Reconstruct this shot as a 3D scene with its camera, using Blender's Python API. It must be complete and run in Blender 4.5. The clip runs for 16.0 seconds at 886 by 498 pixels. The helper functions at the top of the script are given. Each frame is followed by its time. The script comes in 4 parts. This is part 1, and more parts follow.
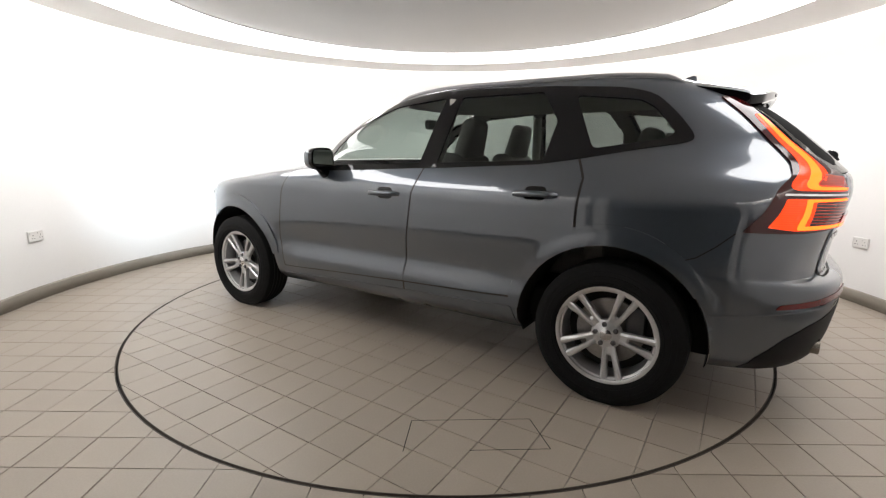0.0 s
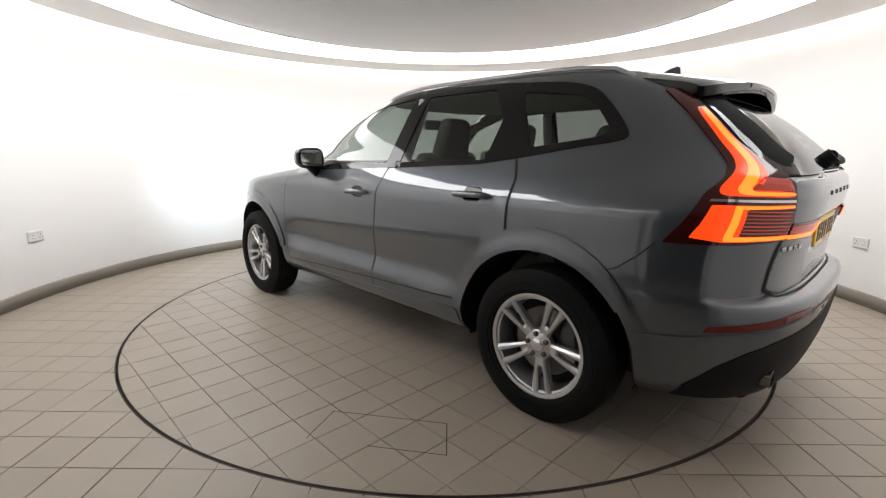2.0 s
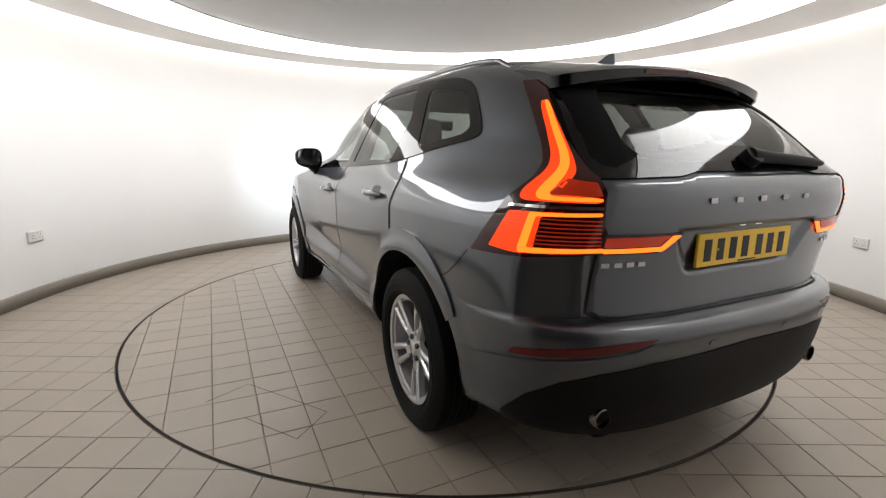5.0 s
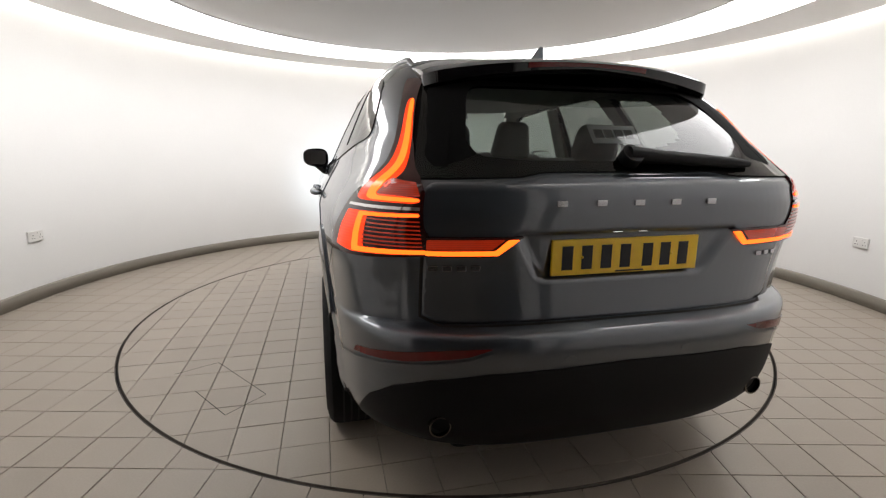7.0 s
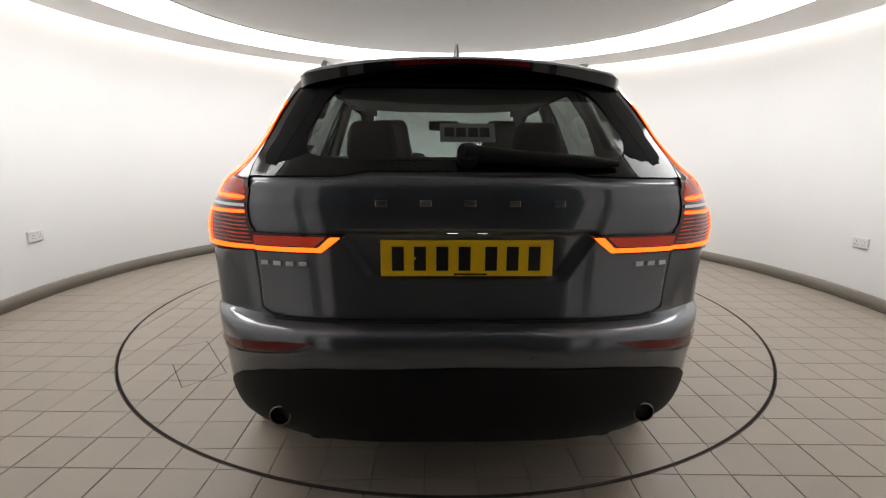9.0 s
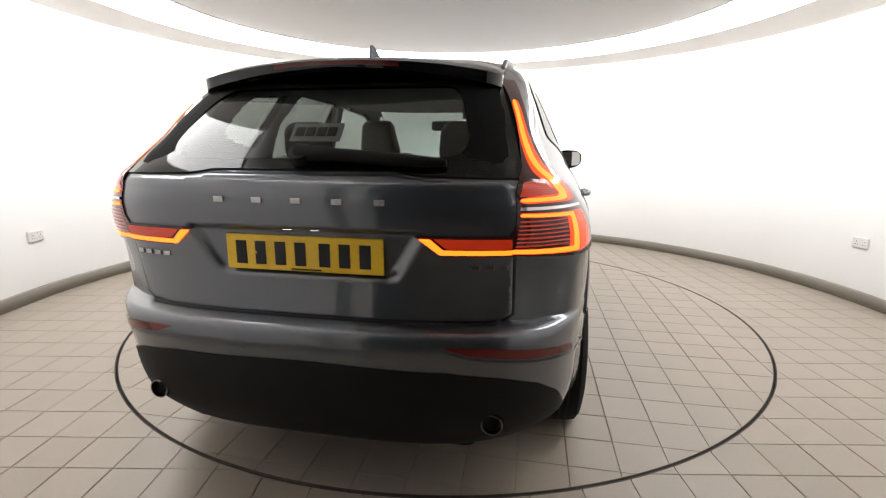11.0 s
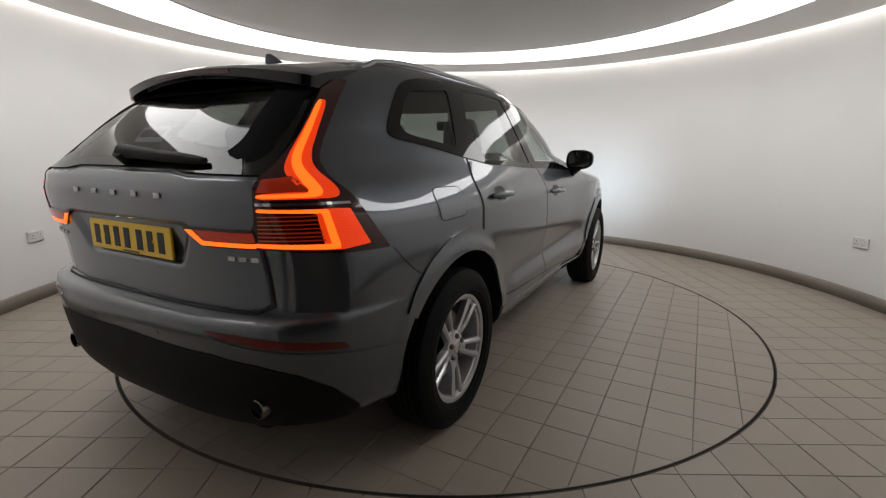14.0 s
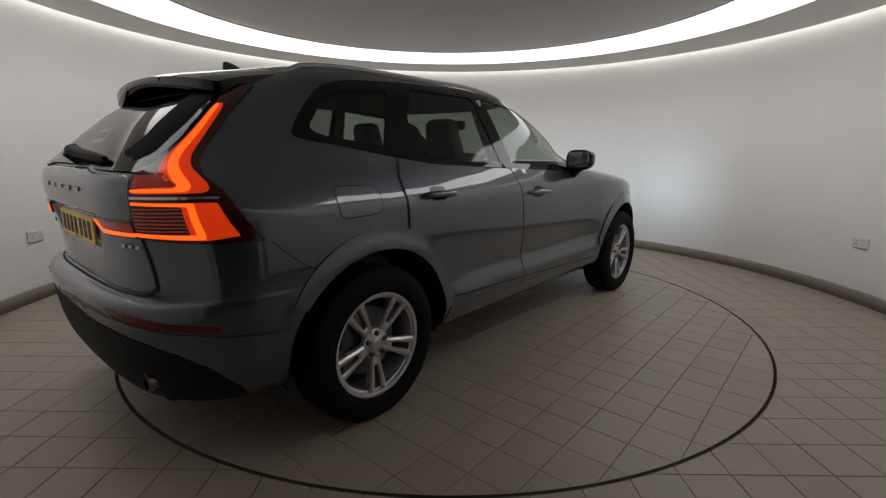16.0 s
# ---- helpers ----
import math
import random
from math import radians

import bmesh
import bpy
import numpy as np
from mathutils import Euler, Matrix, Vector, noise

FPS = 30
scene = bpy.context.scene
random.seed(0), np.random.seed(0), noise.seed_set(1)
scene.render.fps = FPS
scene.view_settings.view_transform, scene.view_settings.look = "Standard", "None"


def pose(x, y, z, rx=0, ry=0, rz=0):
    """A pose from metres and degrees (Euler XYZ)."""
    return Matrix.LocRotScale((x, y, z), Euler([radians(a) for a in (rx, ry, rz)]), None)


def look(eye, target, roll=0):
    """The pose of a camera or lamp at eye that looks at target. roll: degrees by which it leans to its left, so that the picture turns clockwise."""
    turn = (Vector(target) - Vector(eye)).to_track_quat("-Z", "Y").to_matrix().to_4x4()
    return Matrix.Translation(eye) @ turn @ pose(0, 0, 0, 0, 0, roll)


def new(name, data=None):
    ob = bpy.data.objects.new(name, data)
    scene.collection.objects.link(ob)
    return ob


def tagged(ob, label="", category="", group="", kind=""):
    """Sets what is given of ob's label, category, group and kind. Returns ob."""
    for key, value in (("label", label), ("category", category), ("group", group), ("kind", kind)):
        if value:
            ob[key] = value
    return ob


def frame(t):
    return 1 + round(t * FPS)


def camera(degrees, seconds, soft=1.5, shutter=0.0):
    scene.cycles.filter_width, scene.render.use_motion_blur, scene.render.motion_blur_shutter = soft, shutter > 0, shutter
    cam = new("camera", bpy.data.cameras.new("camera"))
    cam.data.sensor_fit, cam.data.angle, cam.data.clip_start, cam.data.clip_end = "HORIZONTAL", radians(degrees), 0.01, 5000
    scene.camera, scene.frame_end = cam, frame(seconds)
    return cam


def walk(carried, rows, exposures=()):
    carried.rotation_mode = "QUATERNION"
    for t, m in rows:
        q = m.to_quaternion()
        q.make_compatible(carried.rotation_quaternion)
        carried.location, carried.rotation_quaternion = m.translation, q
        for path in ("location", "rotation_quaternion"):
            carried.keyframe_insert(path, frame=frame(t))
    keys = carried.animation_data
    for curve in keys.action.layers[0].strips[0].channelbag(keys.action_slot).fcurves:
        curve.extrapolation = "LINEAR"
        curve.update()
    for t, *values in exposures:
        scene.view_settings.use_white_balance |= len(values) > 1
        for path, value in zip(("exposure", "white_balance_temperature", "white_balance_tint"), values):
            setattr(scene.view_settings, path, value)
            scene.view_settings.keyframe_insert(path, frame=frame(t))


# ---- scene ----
import collections
from mathutils.bvhtree import BVHTree
from mathutils.geometry import delaunay_2d_cdt

# camera: fixed on a stand at the mouth of the round studio
cam = camera(87.0, 16.0, soft=1.25)
PAN, PITCH = radians(-0.32), radians(11.59)
EYE = Vector((0.0, -3.765, 1.224))
AHEAD = Vector((math.sin(PAN) * math.cos(PITCH), math.cos(PAN) * math.cos(PITCH), -math.sin(PITCH)))
STAND = look(EYE, EYE + AHEAD, 0.40)
EXPOSURES = [(0, 0.2), (1.5, 0.07), (4, -0.02), (6.5, -0.13), (9, -0.15), (10.2, 0.3), (11.4, 0.42), (12, 0.26), (12.5, 0.04), (13, -0.24), (13.5, -0.6), (14, -0.86), (15, -1.05), (15.5, -1.18), (16, -1.44)]
walk(cam, [(0, STAND), (16, STAND)], EXPOSURES)

# world: a closed room, only a faint neutral sky beyond it
world = bpy.data.worlds.new("world")
scene.world = world
world.use_nodes = True
world.node_tree.nodes["Background"].inputs["Color"].default_value = (0.5, 0.5, 0.52, 1)
world.node_tree.nodes["Background"].inputs["Strength"].default_value = 0.05

COVE_POWER = 6.0
SLOT_POWER = 5.5


# ---- materials ----
def material(name, color, rough=0.5, metal=0.0, coat=0.0, emit=None, power=0.0, grain=0.0, grain_scale=60.0,
             bump=0.0, patch=0.0, patch_scale=2.0, alpha=1.0, transmission=0.0, ior=1.45, per_piece=0.0, rough_var=0.0, spec=0.5, coat_ior=1.5):
    m = bpy.data.materials.new(name)
    m.use_nodes = True
    nt = m.node_tree
    b = nt.nodes["Principled BSDF"]
    b.inputs["Base Color"].default_value = (*color, 1)
    b.inputs["Roughness"].default_value = rough
    b.inputs["Metallic"].default_value = metal
    b.inputs["Coat Weight"].default_value = coat
    b.inputs["Coat Roughness"].default_value = 0.015
    b.inputs["Coat IOR"].default_value = coat_ior
    b.inputs["Specular IOR Level"].default_value = spec
    b.inputs["Transmission Weight"].default_value = transmission
    b.inputs["IOR"].default_value = ior
    b.inputs["Alpha"].default_value = alpha
    if emit:
        b.inputs["Emission Color"].default_value = (*emit, 1)
        b.inputs["Emission Strength"].default_value = power
    if grain or patch or bump or per_piece or rough_var:
        tc = nt.nodes.new("ShaderNodeTexCoord")
        hsv = nt.nodes.new("ShaderNodeHueSaturation")
        hsv.inputs["Color"].default_value = (*color, 1)
        total = None

        def add(sock):
            nonlocal total
            if total is None:
                total = sock
            else:
                n = nt.nodes.new("ShaderNodeMath")
                n.operation = "ADD"
                nt.links.new(total, n.inputs[0])
                nt.links.new(sock, n.inputs[1])
                total = n.outputs[0]

        def spread(sock, amount):
            n = nt.nodes.new("ShaderNodeMapRange")
            n.inputs["From Min"].default_value, n.inputs["From Max"].default_value = 0.3, 0.7
            n.inputs["To Min"].default_value, n.inputs["To Max"].default_value = -amount, amount
            nt.links.new(sock, n.inputs["Value"])
            add(n.outputs[0])

        fine = nt.nodes.new("ShaderNodeTexNoise")
        fine.inputs["Scale"].default_value = grain_scale
        fine.inputs["Detail"].default_value = 6
        nt.links.new(tc.outputs["Object"], fine.inputs["Vector"])
        wide = nt.nodes.new("ShaderNodeTexNoise")
        wide.inputs["Scale"].default_value = patch_scale
        wide.inputs["Detail"].default_value = 4
        nt.links.new(tc.outputs["Object"], wide.inputs["Vector"])
        if grain:
            spread(fine.outputs[0], grain)
        if patch:
            spread(wide.outputs[0], patch)
        if per_piece:
            info = nt.nodes.new("ShaderNodeObjectInfo")
            n = nt.nodes.new("ShaderNodeMapRange")
            n.inputs["To Min"].default_value, n.inputs["To Max"].default_value = -per_piece, per_piece
            nt.links.new(info.outputs["Random"], n.inputs["Value"])
            add(n.outputs[0])
        if total is not None:
            one = nt.nodes.new("ShaderNodeMath")
            one.operation = "ADD"
            one.inputs[1].default_value = 1.0
            nt.links.new(total, one.inputs[0])
            nt.links.new(one.outputs[0], hsv.inputs["Value"])
            nt.links.new(hsv.outputs[0], b.inputs["Base Color"])
        if rough_var:
            n = nt.nodes.new("ShaderNodeMapRange")
            n.inputs["From Min"].default_value, n.inputs["From Max"].default_value = 0.3, 0.7
            n.inputs["To Min"].default_value, n.inputs["To Max"].default_value = rough - rough_var, rough + rough_var
            nt.links.new(wide.outputs[0], n.inputs["Value"])
            nt.links.new(n.outputs[0], b.inputs["Roughness"])
        if bump:
            bn = nt.nodes.new("ShaderNodeBump")
            bn.inputs["Strength"].default_value = bump
            bn.inputs["Distance"].default_value = 0.002
            nt.links.new(fine.outputs[0], bn.inputs["Height"])
            nt.links.new(bn.outputs[0], b.inputs["Normal"])
    return m


WALL = material("white_emulsion", (0.775, 0.765, 0.75), 0.75, grain=0.01, grain_scale=90, bump=0.06, patch=0.015, patch_scale=1.2)
CEIL = material("ceiling_paint", (0.84, 0.82, 0.80), 0.85, grain=0.01, patch=0.015, patch_scale=1.0, bump=0.05)
SKIRT = material("grey_skirting", (0.27, 0.245, 0.21), 0.55, grain=0.03, patch=0.05)
TILE = material("beige_tile", (0.325, 0.281, 0.232), 0.40, grain=0.04, grain_scale=120, bump=0.08, patch=0.05, patch_scale=1.3, per_piece=0.035, rough_var=0.08)
GROUT = material("dark_grout", (0.055, 0.05, 0.045), 0.9, grain=0.2, patch=0.2)
DISCGROUT = material("worn_grout", (0.27, 0.24, 0.205), 0.9, grain=0.3, patch=0.3)
STEEL = material("ring_steel", (0.055, 0.045, 0.036), 0.55, metal=0.6, grain=0.15, patch=0.2)
GAPDARK = material("gap_dark", (0.012, 0.011, 0.01), 0.8)
GLOW = material("cove_light", (0.9, 0.9, 0.9), 0.6, emit=(1.0, 0.985, 0.985), power=COVE_POWER)
SLOTGLOW = material("slot_light", (0.9, 0.9, 0.9), 0.6, emit=(1.0, 0.97, 0.93), power=SLOT_POWER)
PLASTIC = material("white_plastic", (0.75, 0.74, 0.72), 0.35)
# for the added unseen corridor: dark to tone down reflections on the car
DARKWALL = material("unseen_corridor_dark", (0.20, 0.196, 0.19), 0.8, patch=0.05)
PAINT = material("grey_metallic_paint", (0.062, 0.076, 0.094), 0.37, metal=0.72, coat_ior=1.9, coat=1.0, grain=0.05, grain_scale=1500)
BLACK = material("gloss_black", (0.004, 0.004, 0.005), 0.03)
SATIN = material("black_plastic", (0.007, 0.007, 0.0075), 0.6, spec=0.25, grain=0.1, grain_scale=400, bump=0.1)
RUBBER = material("tyre_rubber", (0.006, 0.006, 0.006), 0.75, spec=0.2, grain=0.15, grain_scale=80, bump=0.15)
ALLOY = material("silver_alloy", (0.60, 0.60, 0.61), 0.34, metal=0.85, coat=0.4, grain=0.03)
DARKALLOY = material("shadowed_alloy", (0.12, 0.12, 0.125), 0.45, metal=0.7)
CHROME = material("chrome", (0.75, 0.75, 0.76), 0.08, metal=1.0)
TIPSTEEL = material("exhaust_steel", (0.26, 0.24, 0.21), 0.25, metal=1.0, grain=0.08)
BRUSHED = material("brake_steel", (0.30, 0.29, 0.28), 0.35, metal=0.9, grain=0.1)


# ---- mesh helpers ----
def mesh_from(name, verts, faces, mat, smooth=True):
    me = bpy.data.meshes.new(name)
    me.from_pydata([tuple(v) for v in verts], [], faces)
    me.materials.append(mat)
    if smooth:
        me.polygons.foreach_set("use_smooth", [True] * len(me.polygons))
    me.update()
    return me


def piece(name, verts, faces, mat, parent=None, label="", smooth=True):
    ob = new(name, mesh_from(name, verts, faces, mat, smooth))
    if parent is not None:
        ob.parent = parent
    if label:
        tagged(ob, label)
    return ob


def part(name, bm, mat, parent=None, label="", smooth=False):
    me = bpy.data.meshes.new(name)
    bm.to_mesh(me)
    bm.free()
    me.materials.append(mat)
    if smooth:
        me.polygons.foreach_set("use_smooth", [True] * len(me.polygons))
    ob = new(name, me)
    if parent is not None:
        ob.parent = parent
    if label:
        tagged(ob, label)
    return ob


def box(bm, cx, cy, cz, sx, sy, sz, bevel=0.0, rot=None):
    g = bmesh.ops.create_cube(bm, size=1.0)
    m = Matrix.Translation((cx, cy, cz)) @ (rot or Matrix.Identity(4)) @ Matrix.Diagonal((sx, sy, sz, 1))
    bmesh.ops.transform(bm, matrix=m, verts=g["verts"])
    if bevel:
        es = list({e for v in g["verts"] for e in v.link_edges})
        bmesh.ops.bevel(bm, geom=es, offset=bevel, segments=4 if bevel > 0.02 else 2, affect="EDGES", profile=0.5)
    return bm


def lathe(profile, axis="y", n=64, a0=0.0, a1=2 * math.pi, closed=True):
    """Turn a list of (along, radius) about an axis. Returns verts and faces."""
    vs, fs = [], []
    k = len(profile)
    steps = n if closed else n + 1
    for i in range(steps):
        a = a0 + (a1 - a0) * i / n
        for h, r in profile:
            c, q = r * math.cos(a), r * math.sin(a)
            vs.append((c, h, q) if axis == "y" else (c, q, h) if axis == "z" else (h, c, q))
    for i in range(n):
        j = (i + 1) % steps
        for p in range(k - 1):
            fs.append((i * k + p, j * k + p, j * k + p + 1, i * k + p + 1))
    return vs, fs


# ---- the round studio ----
ROOM = Vector((0.05, 0.04))
R_WALL, H_SOFFIT = 3.45, 2.39
R_COVE, R_INNER = 2.77, 2.21
COVE = Vector((0.0, -0.1))
OPEN = radians(13)
RING_GAP = radians(34)
A0, A1 = radians(-90) + OPEN, radians(270) - OPEN
R_DISC = 2.279


def moved(vs, c):
    return [(x + c[0], y + c[1], z) for x, y, z in vs]


def build_room():
    vs, fs = lathe([(-0.05, R_WALL), (2.46, R_WALL), (2.46, R_WALL + 0.14), (-0.05, R_WALL + 0.14), (-0.05, R_WALL)], "z", 160, A0, A1, False)
    w = piece("wall_round", moved(vs, ROOM), fs, WALL)
    tagged(w, "smooth white curved studio wall above a grey skirting", "wall", kind="structure")
    vs, fs = lathe([(0.002, R_WALL - 0.001), (0.002, R_WALL - 0.016), (0.098, R_WALL - 0.016), (0.106, R_WALL - 0.012), (0.108, R_WALL - 0.001)], "z", 160, A0, A1, False)
    b = piece("baseboard", moved(vs, ROOM), fs, SKIRT)
    tagged(b, "grey-brown skirting along the foot of the curved wall", "skirting", kind="structure")
    # soffit ring, lip, luminous riser and raised centre
    n = 160
    vs, fs = [], []
    for i in range(n):
        a = 2 * math.pi * i / n
        c, q = math.cos(a), math.sin(a)
        for r, z, o in ((R_WALL + 1.9, H_SOFFIT + 0.05, ROOM), (R_WALL - 0.05, H_SOFFIT + 0.05, ROOM), (R_WALL - 0.05, H_SOFFIT, ROOM), (R_COVE, H_SOFFIT, COVE), (R_COVE + 0.012, H_SOFFIT + 0.02, COVE)):
            vs.append((o[0] + r * c, o[1] + r * q, z))
    k = 5
    for i in range(n):
        j = (i + 1) % n
        for p in range(k - 1):
            fs.append((i * k + p, i * k + p + 1, j * k + p + 1, j * k + p))
    tagged(piece("ceiling_soffit", vs, fs, CEIL, smooth=False), "flat off-white ceiling ring around the raised centre", "ceiling", kind="structure")
    vs, fs = lathe([(H_SOFFIT + 0.01, R_COVE), (H_SOFFIT - 0.02, R_COVE - 0.012), (H_SOFFIT - 0.038, R_COVE - 0.05), (H_SOFFIT - 0.045, 0.5 * (R_COVE + R_INNER)), (H_SOFFIT - 0.038, R_INNER + 0.05), (H_SOFFIT - 0.02, R_INNER + 0.012), (H_SOFFIT + 0.01, R_INNER)], "z", n, radians(-90) + RING_GAP, radians(270) - RING_GAP, False)
    light = tagged(piece("ceiling_light", moved(vs, COVE), fs, GLOW), "bright white luminous ring set in the ceiling", "ceiling light")
    for r0, r1 in ((R_COVE + 0.014, R_COVE - 0.004), (R_INNER + 0.004, R_INNER - 0.014)):
        vs, fs = lathe([(H_SOFFIT + 0.006, r0), (H_SOFFIT - 0.006, r0), (H_SOFFIT - 0.006, r1), (H_SOFFIT + 0.006, r1)], "z", n, radians(-90) + RING_GAP, radians(270) - RING_GAP, False)
        piece("trim_ring", moved(vs, COVE), fs, CEIL, light, smooth=False)
    vs, fs = lathe([(H_SOFFIT + 0.025, R_INNER - 0.01), (H_SOFFIT, R_INNER), (H_SOFFIT - 0.002, 0.0001)], "z", n)
    tagged(piece("ceiling_centre", moved(vs, COVE), fs, CEIL, smooth=False), "round off-white ceiling panel inside the light ring", "ceiling", kind="structure")
    vs, fs = lathe([(H_SOFFIT, R_COVE + 0.02), (H_SOFFIT, R_INNER - 0.02)], "z", 40, radians(-90) - RING_GAP, radians(-90) + RING_GAP, False)
    tagged(piece("ceiling_bridge", moved(vs, COVE), fs, CEIL, smooth=False), "flat off-white ceiling above the entrance", "ceiling", kind="structure")
    vs, fs = lathe([(H_SOFFIT + 0.046, R_WALL - 0.045), (H_SOFFIT + 0.046, R_WALL - 0.004)], "z", n, A0, A1, False)
    tagged(piece("wall_slot_light", moved(vs, ROOM), fs, SLOTGLOW), "thin bright light slot where ceiling meets wall", "slot light")
    # unseen corridor added behind the camera, dark so the car's rear reflects less light
    bm = bmesh.new()
    ex = R_WALL * math.sin(OPEN) + 0.1
    ey = -R_WALL * math.cos(OPEN)
    box(bm, -ex - 0.06, ey - 1.0, 1.22, 0.12, 2.2, 2.5)
    box(bm, ex + 0.16, ey - 1.0, 1.22, 0.12, 2.2, 2.5)
    box(bm, 0, ey - 2.06, 1.22, 2 * ex + 0.5, 0.12, 2.5)
    tagged(part("wall_corridor", bm, DARKWALL), "plain dark grey unseen walls, added behind the opening to darken reflections", "wall", kind="structure")


build_room()


def build_floor():
    vs, fs = lathe([(-0.012, R_DISC + 0.016), (-0.012, 5.4), (-0.2, 5.4), (-0.2, R_DISC + 0.016), (-0.012, R_DISC + 0.016)], "z", 160)
    f = piece("floor", vs, fs, GROUT, smooth=False)
    tagged(f, "square beige ceramic floor tiles with dark joints", "tiled floor", kind="structure")
    vs, fs = lathe([(0.0005, R_DISC + 0.0145), (0.0005, R_DISC + 0.010), (-0.03, R_DISC + 0.010)], "z", 200)
    piece("ring_edge", vs, fs, STEEL, f, "thin worn steel edging round the pit")
    vs, fs = lathe([(-0.06, R_DISC + 0.03), (-0.06, R_DISC - 0.03)], "z", 120)
    piece("pit", vs, fs, GAPDARK, f)
    return f


FLOOR = build_floor()
turntable = new("turntable")
tagged(turntable, "round tiled turntable disc set flush in the floor", "turntable")
vs, fs = lathe([(-0.012, 0.0001), (-0.012, R_DISC - 0.008), (-0.09, R_DISC - 0.008), (-0.09, 0.0001)], "z", 160)
piece("deck", vs, fs, DISCGROUT, turntable, smooth=False)
vs, fs = lathe([(-0.02, R_DISC - 0.004), (0.0, R_DISC - 0.004), (0.0, R_DISC), (-0.05, R_DISC)], "z", 200)
piece("rim_band", vs, fs, STEEL, turntable, "dark worn steel rim")


# ---- the car: body surface ----
def curve(*pts):
    xs = [p[0] for p in pts]
    ys = [p[1] for p in pts]
    n = len(xs)
    d = [(ys[i + 1] - ys[i]) / (xs[i + 1] - xs[i]) for i in range(n - 1)]
    m = [d[0]] + [0 if d[i - 1] * d[i] <= 0 else 2 * d[i - 1] * d[i] / (d[i - 1] + d[i]) for i in range(1, n - 1)] + [d[-1]]

    def f(x):
        if x <= xs[0]:
            return ys[0]
        if x >= xs[-1]:
            return ys[-1]
        i = 0
        while x > xs[i + 1]:
            i += 1
        h = xs[i + 1] - xs[i]
        t = (x - xs[i]) / h
        return ((1 + 2 * t) * (1 - t) ** 2 * ys[i] + t * (1 - t) ** 2 * h * m[i] + t * t * (3 - 2 * t) * ys[i + 1] + t * t * (t - 1) * h * m[i + 1])
    return f


# all by height: tail line, nose line, half width, tail taper, corner squareness
TAIL = curve((0.27, -0.83), (0.36, -0.885), (0.45, -0.91), (0.58, -0.928), (0.66, -0.935), (0.695, -0.925), (0.715, -0.856), (0.80, -0.858), (0.90, -0.868),
             (0.99, -0.886), (1.08, -0.898), (1.13, -0.890), (1.16, -0.868), (1.25, -0.785), (1.39, -0.625), (1.47, -0.50), (1.54, -0.355), (1.60, -0.21), (1.635, 0.02), (1.655, 0.40))
FLUSH = curve((0.27, -0.83), (0.36, -0.885), (0.45, -0.91), (0.58, -0.928), (0.66, -0.932), (0.75, -0.922), (0.85, -0.908), (0.95, -0.900), (1.03, -0.898), (1.08, -0.898))
NOSE = curve((0.27, 3.52), (0.38, 3.64), (0.60, 3.82), (0.85, 3.79), (0.95, 3.71), (1.0, 3.56), (1.05, 3.24), (1.09, 2.92), (1.12, 2.66), (1.16, 2.42),
             (1.30, 2.26), (1.45, 1.99), (1.55, 1.72), (1.60, 1.52), (1.635, 1.22), (1.655, 0.80))
WIDE = curve((0.27, 0.82), (0.34, 0.898), (0.42, 0.915), (0.50, 0.920), (0.64, 0.934), (0.80, 0.948), (0.95, 0.952), (0.985, 0.952), (1.005, 0.949), (1.03, 0.941),
             (1.07, 0.922), (1.12, 0.896), (1.16, 0.872), (1.30, 0.805), (1.45, 0.730), (1.53, 0.685), (1.58, 0.642), (1.61, 0.585), (1.635, 0.48), (1.65, 0.31), (1.655, 0.12))
TAPER = curve((0.27, 0.05), (0.70, 0.07), (0.95, 0.09), (1.10, 0.118), (1.20, 0.178), (1.30, 0.215), (1.50, 0.21), (1.65, 0.18))
SQUARE = curve((0.27, 3.6), (0.70, 3.8), (1.0, 4.7), (1.10, 5.4), (1.16, 8.0), (1.50, 8.0), (1.65, 4.0))
SCULPT = curve((0.30, 0.0), (0.36, 0.010), (0.43, 0.024), (0.475, 0.025), (0.495, 0.020), (0.585, -0.010), (0.605, -0.0125), (0.63, -0.011), (0.76, 0.0), (0.80, 0.0))
HUBS = (0.0, 2.865)
HUB_Z, TYRE_R = 0.357, 0.357
ARCH_R = 0.455
OFF = Vector((-1.5247, 0.0189, 0.0))


def half_width(x, z):
    w = WIDE(z)
    if x < 0.6:
        w *= 1 - TAPER(z) * ((0.6 - x) / 1.4) ** 2
    lead = 2.3 if z < 1.1 else 2.3 - 1.1 * min(1, (z - 1.1) / 0.12)
    if x > lead:
        w *= 1 - (0.08 if z < 1.1 else 0.17) * ((x - lead) / 1.2) ** 2
    if z < 1.0:
        for hx in HUBS:
            r = math.hypot(x - hx, z - HUB_Z)
            lip = min(1.0, max(0.0, (0.525 - r) / 0.05))
            w += 0.010 * lip * lip * (3 - 2 * lip) * min(1.0, max(0.0, (z - 0.25) / 0.2))
    if x > 1.8 and z < 1.12:
        f = min(1.0, (x - 1.8) / 0.8)
        w += 0.028 * f * f * (3 - 2 * f) * min(1.0, (1.12 - z) / 0.1)
    if 0.3 < x < 2.45 and z < 0.8:
        door = min(1.0, (x - 0.3) / 0.35, (2.45 - x) / 0.3)
        w += door * SCULPT(z)
    return w


QUARTERS = {}


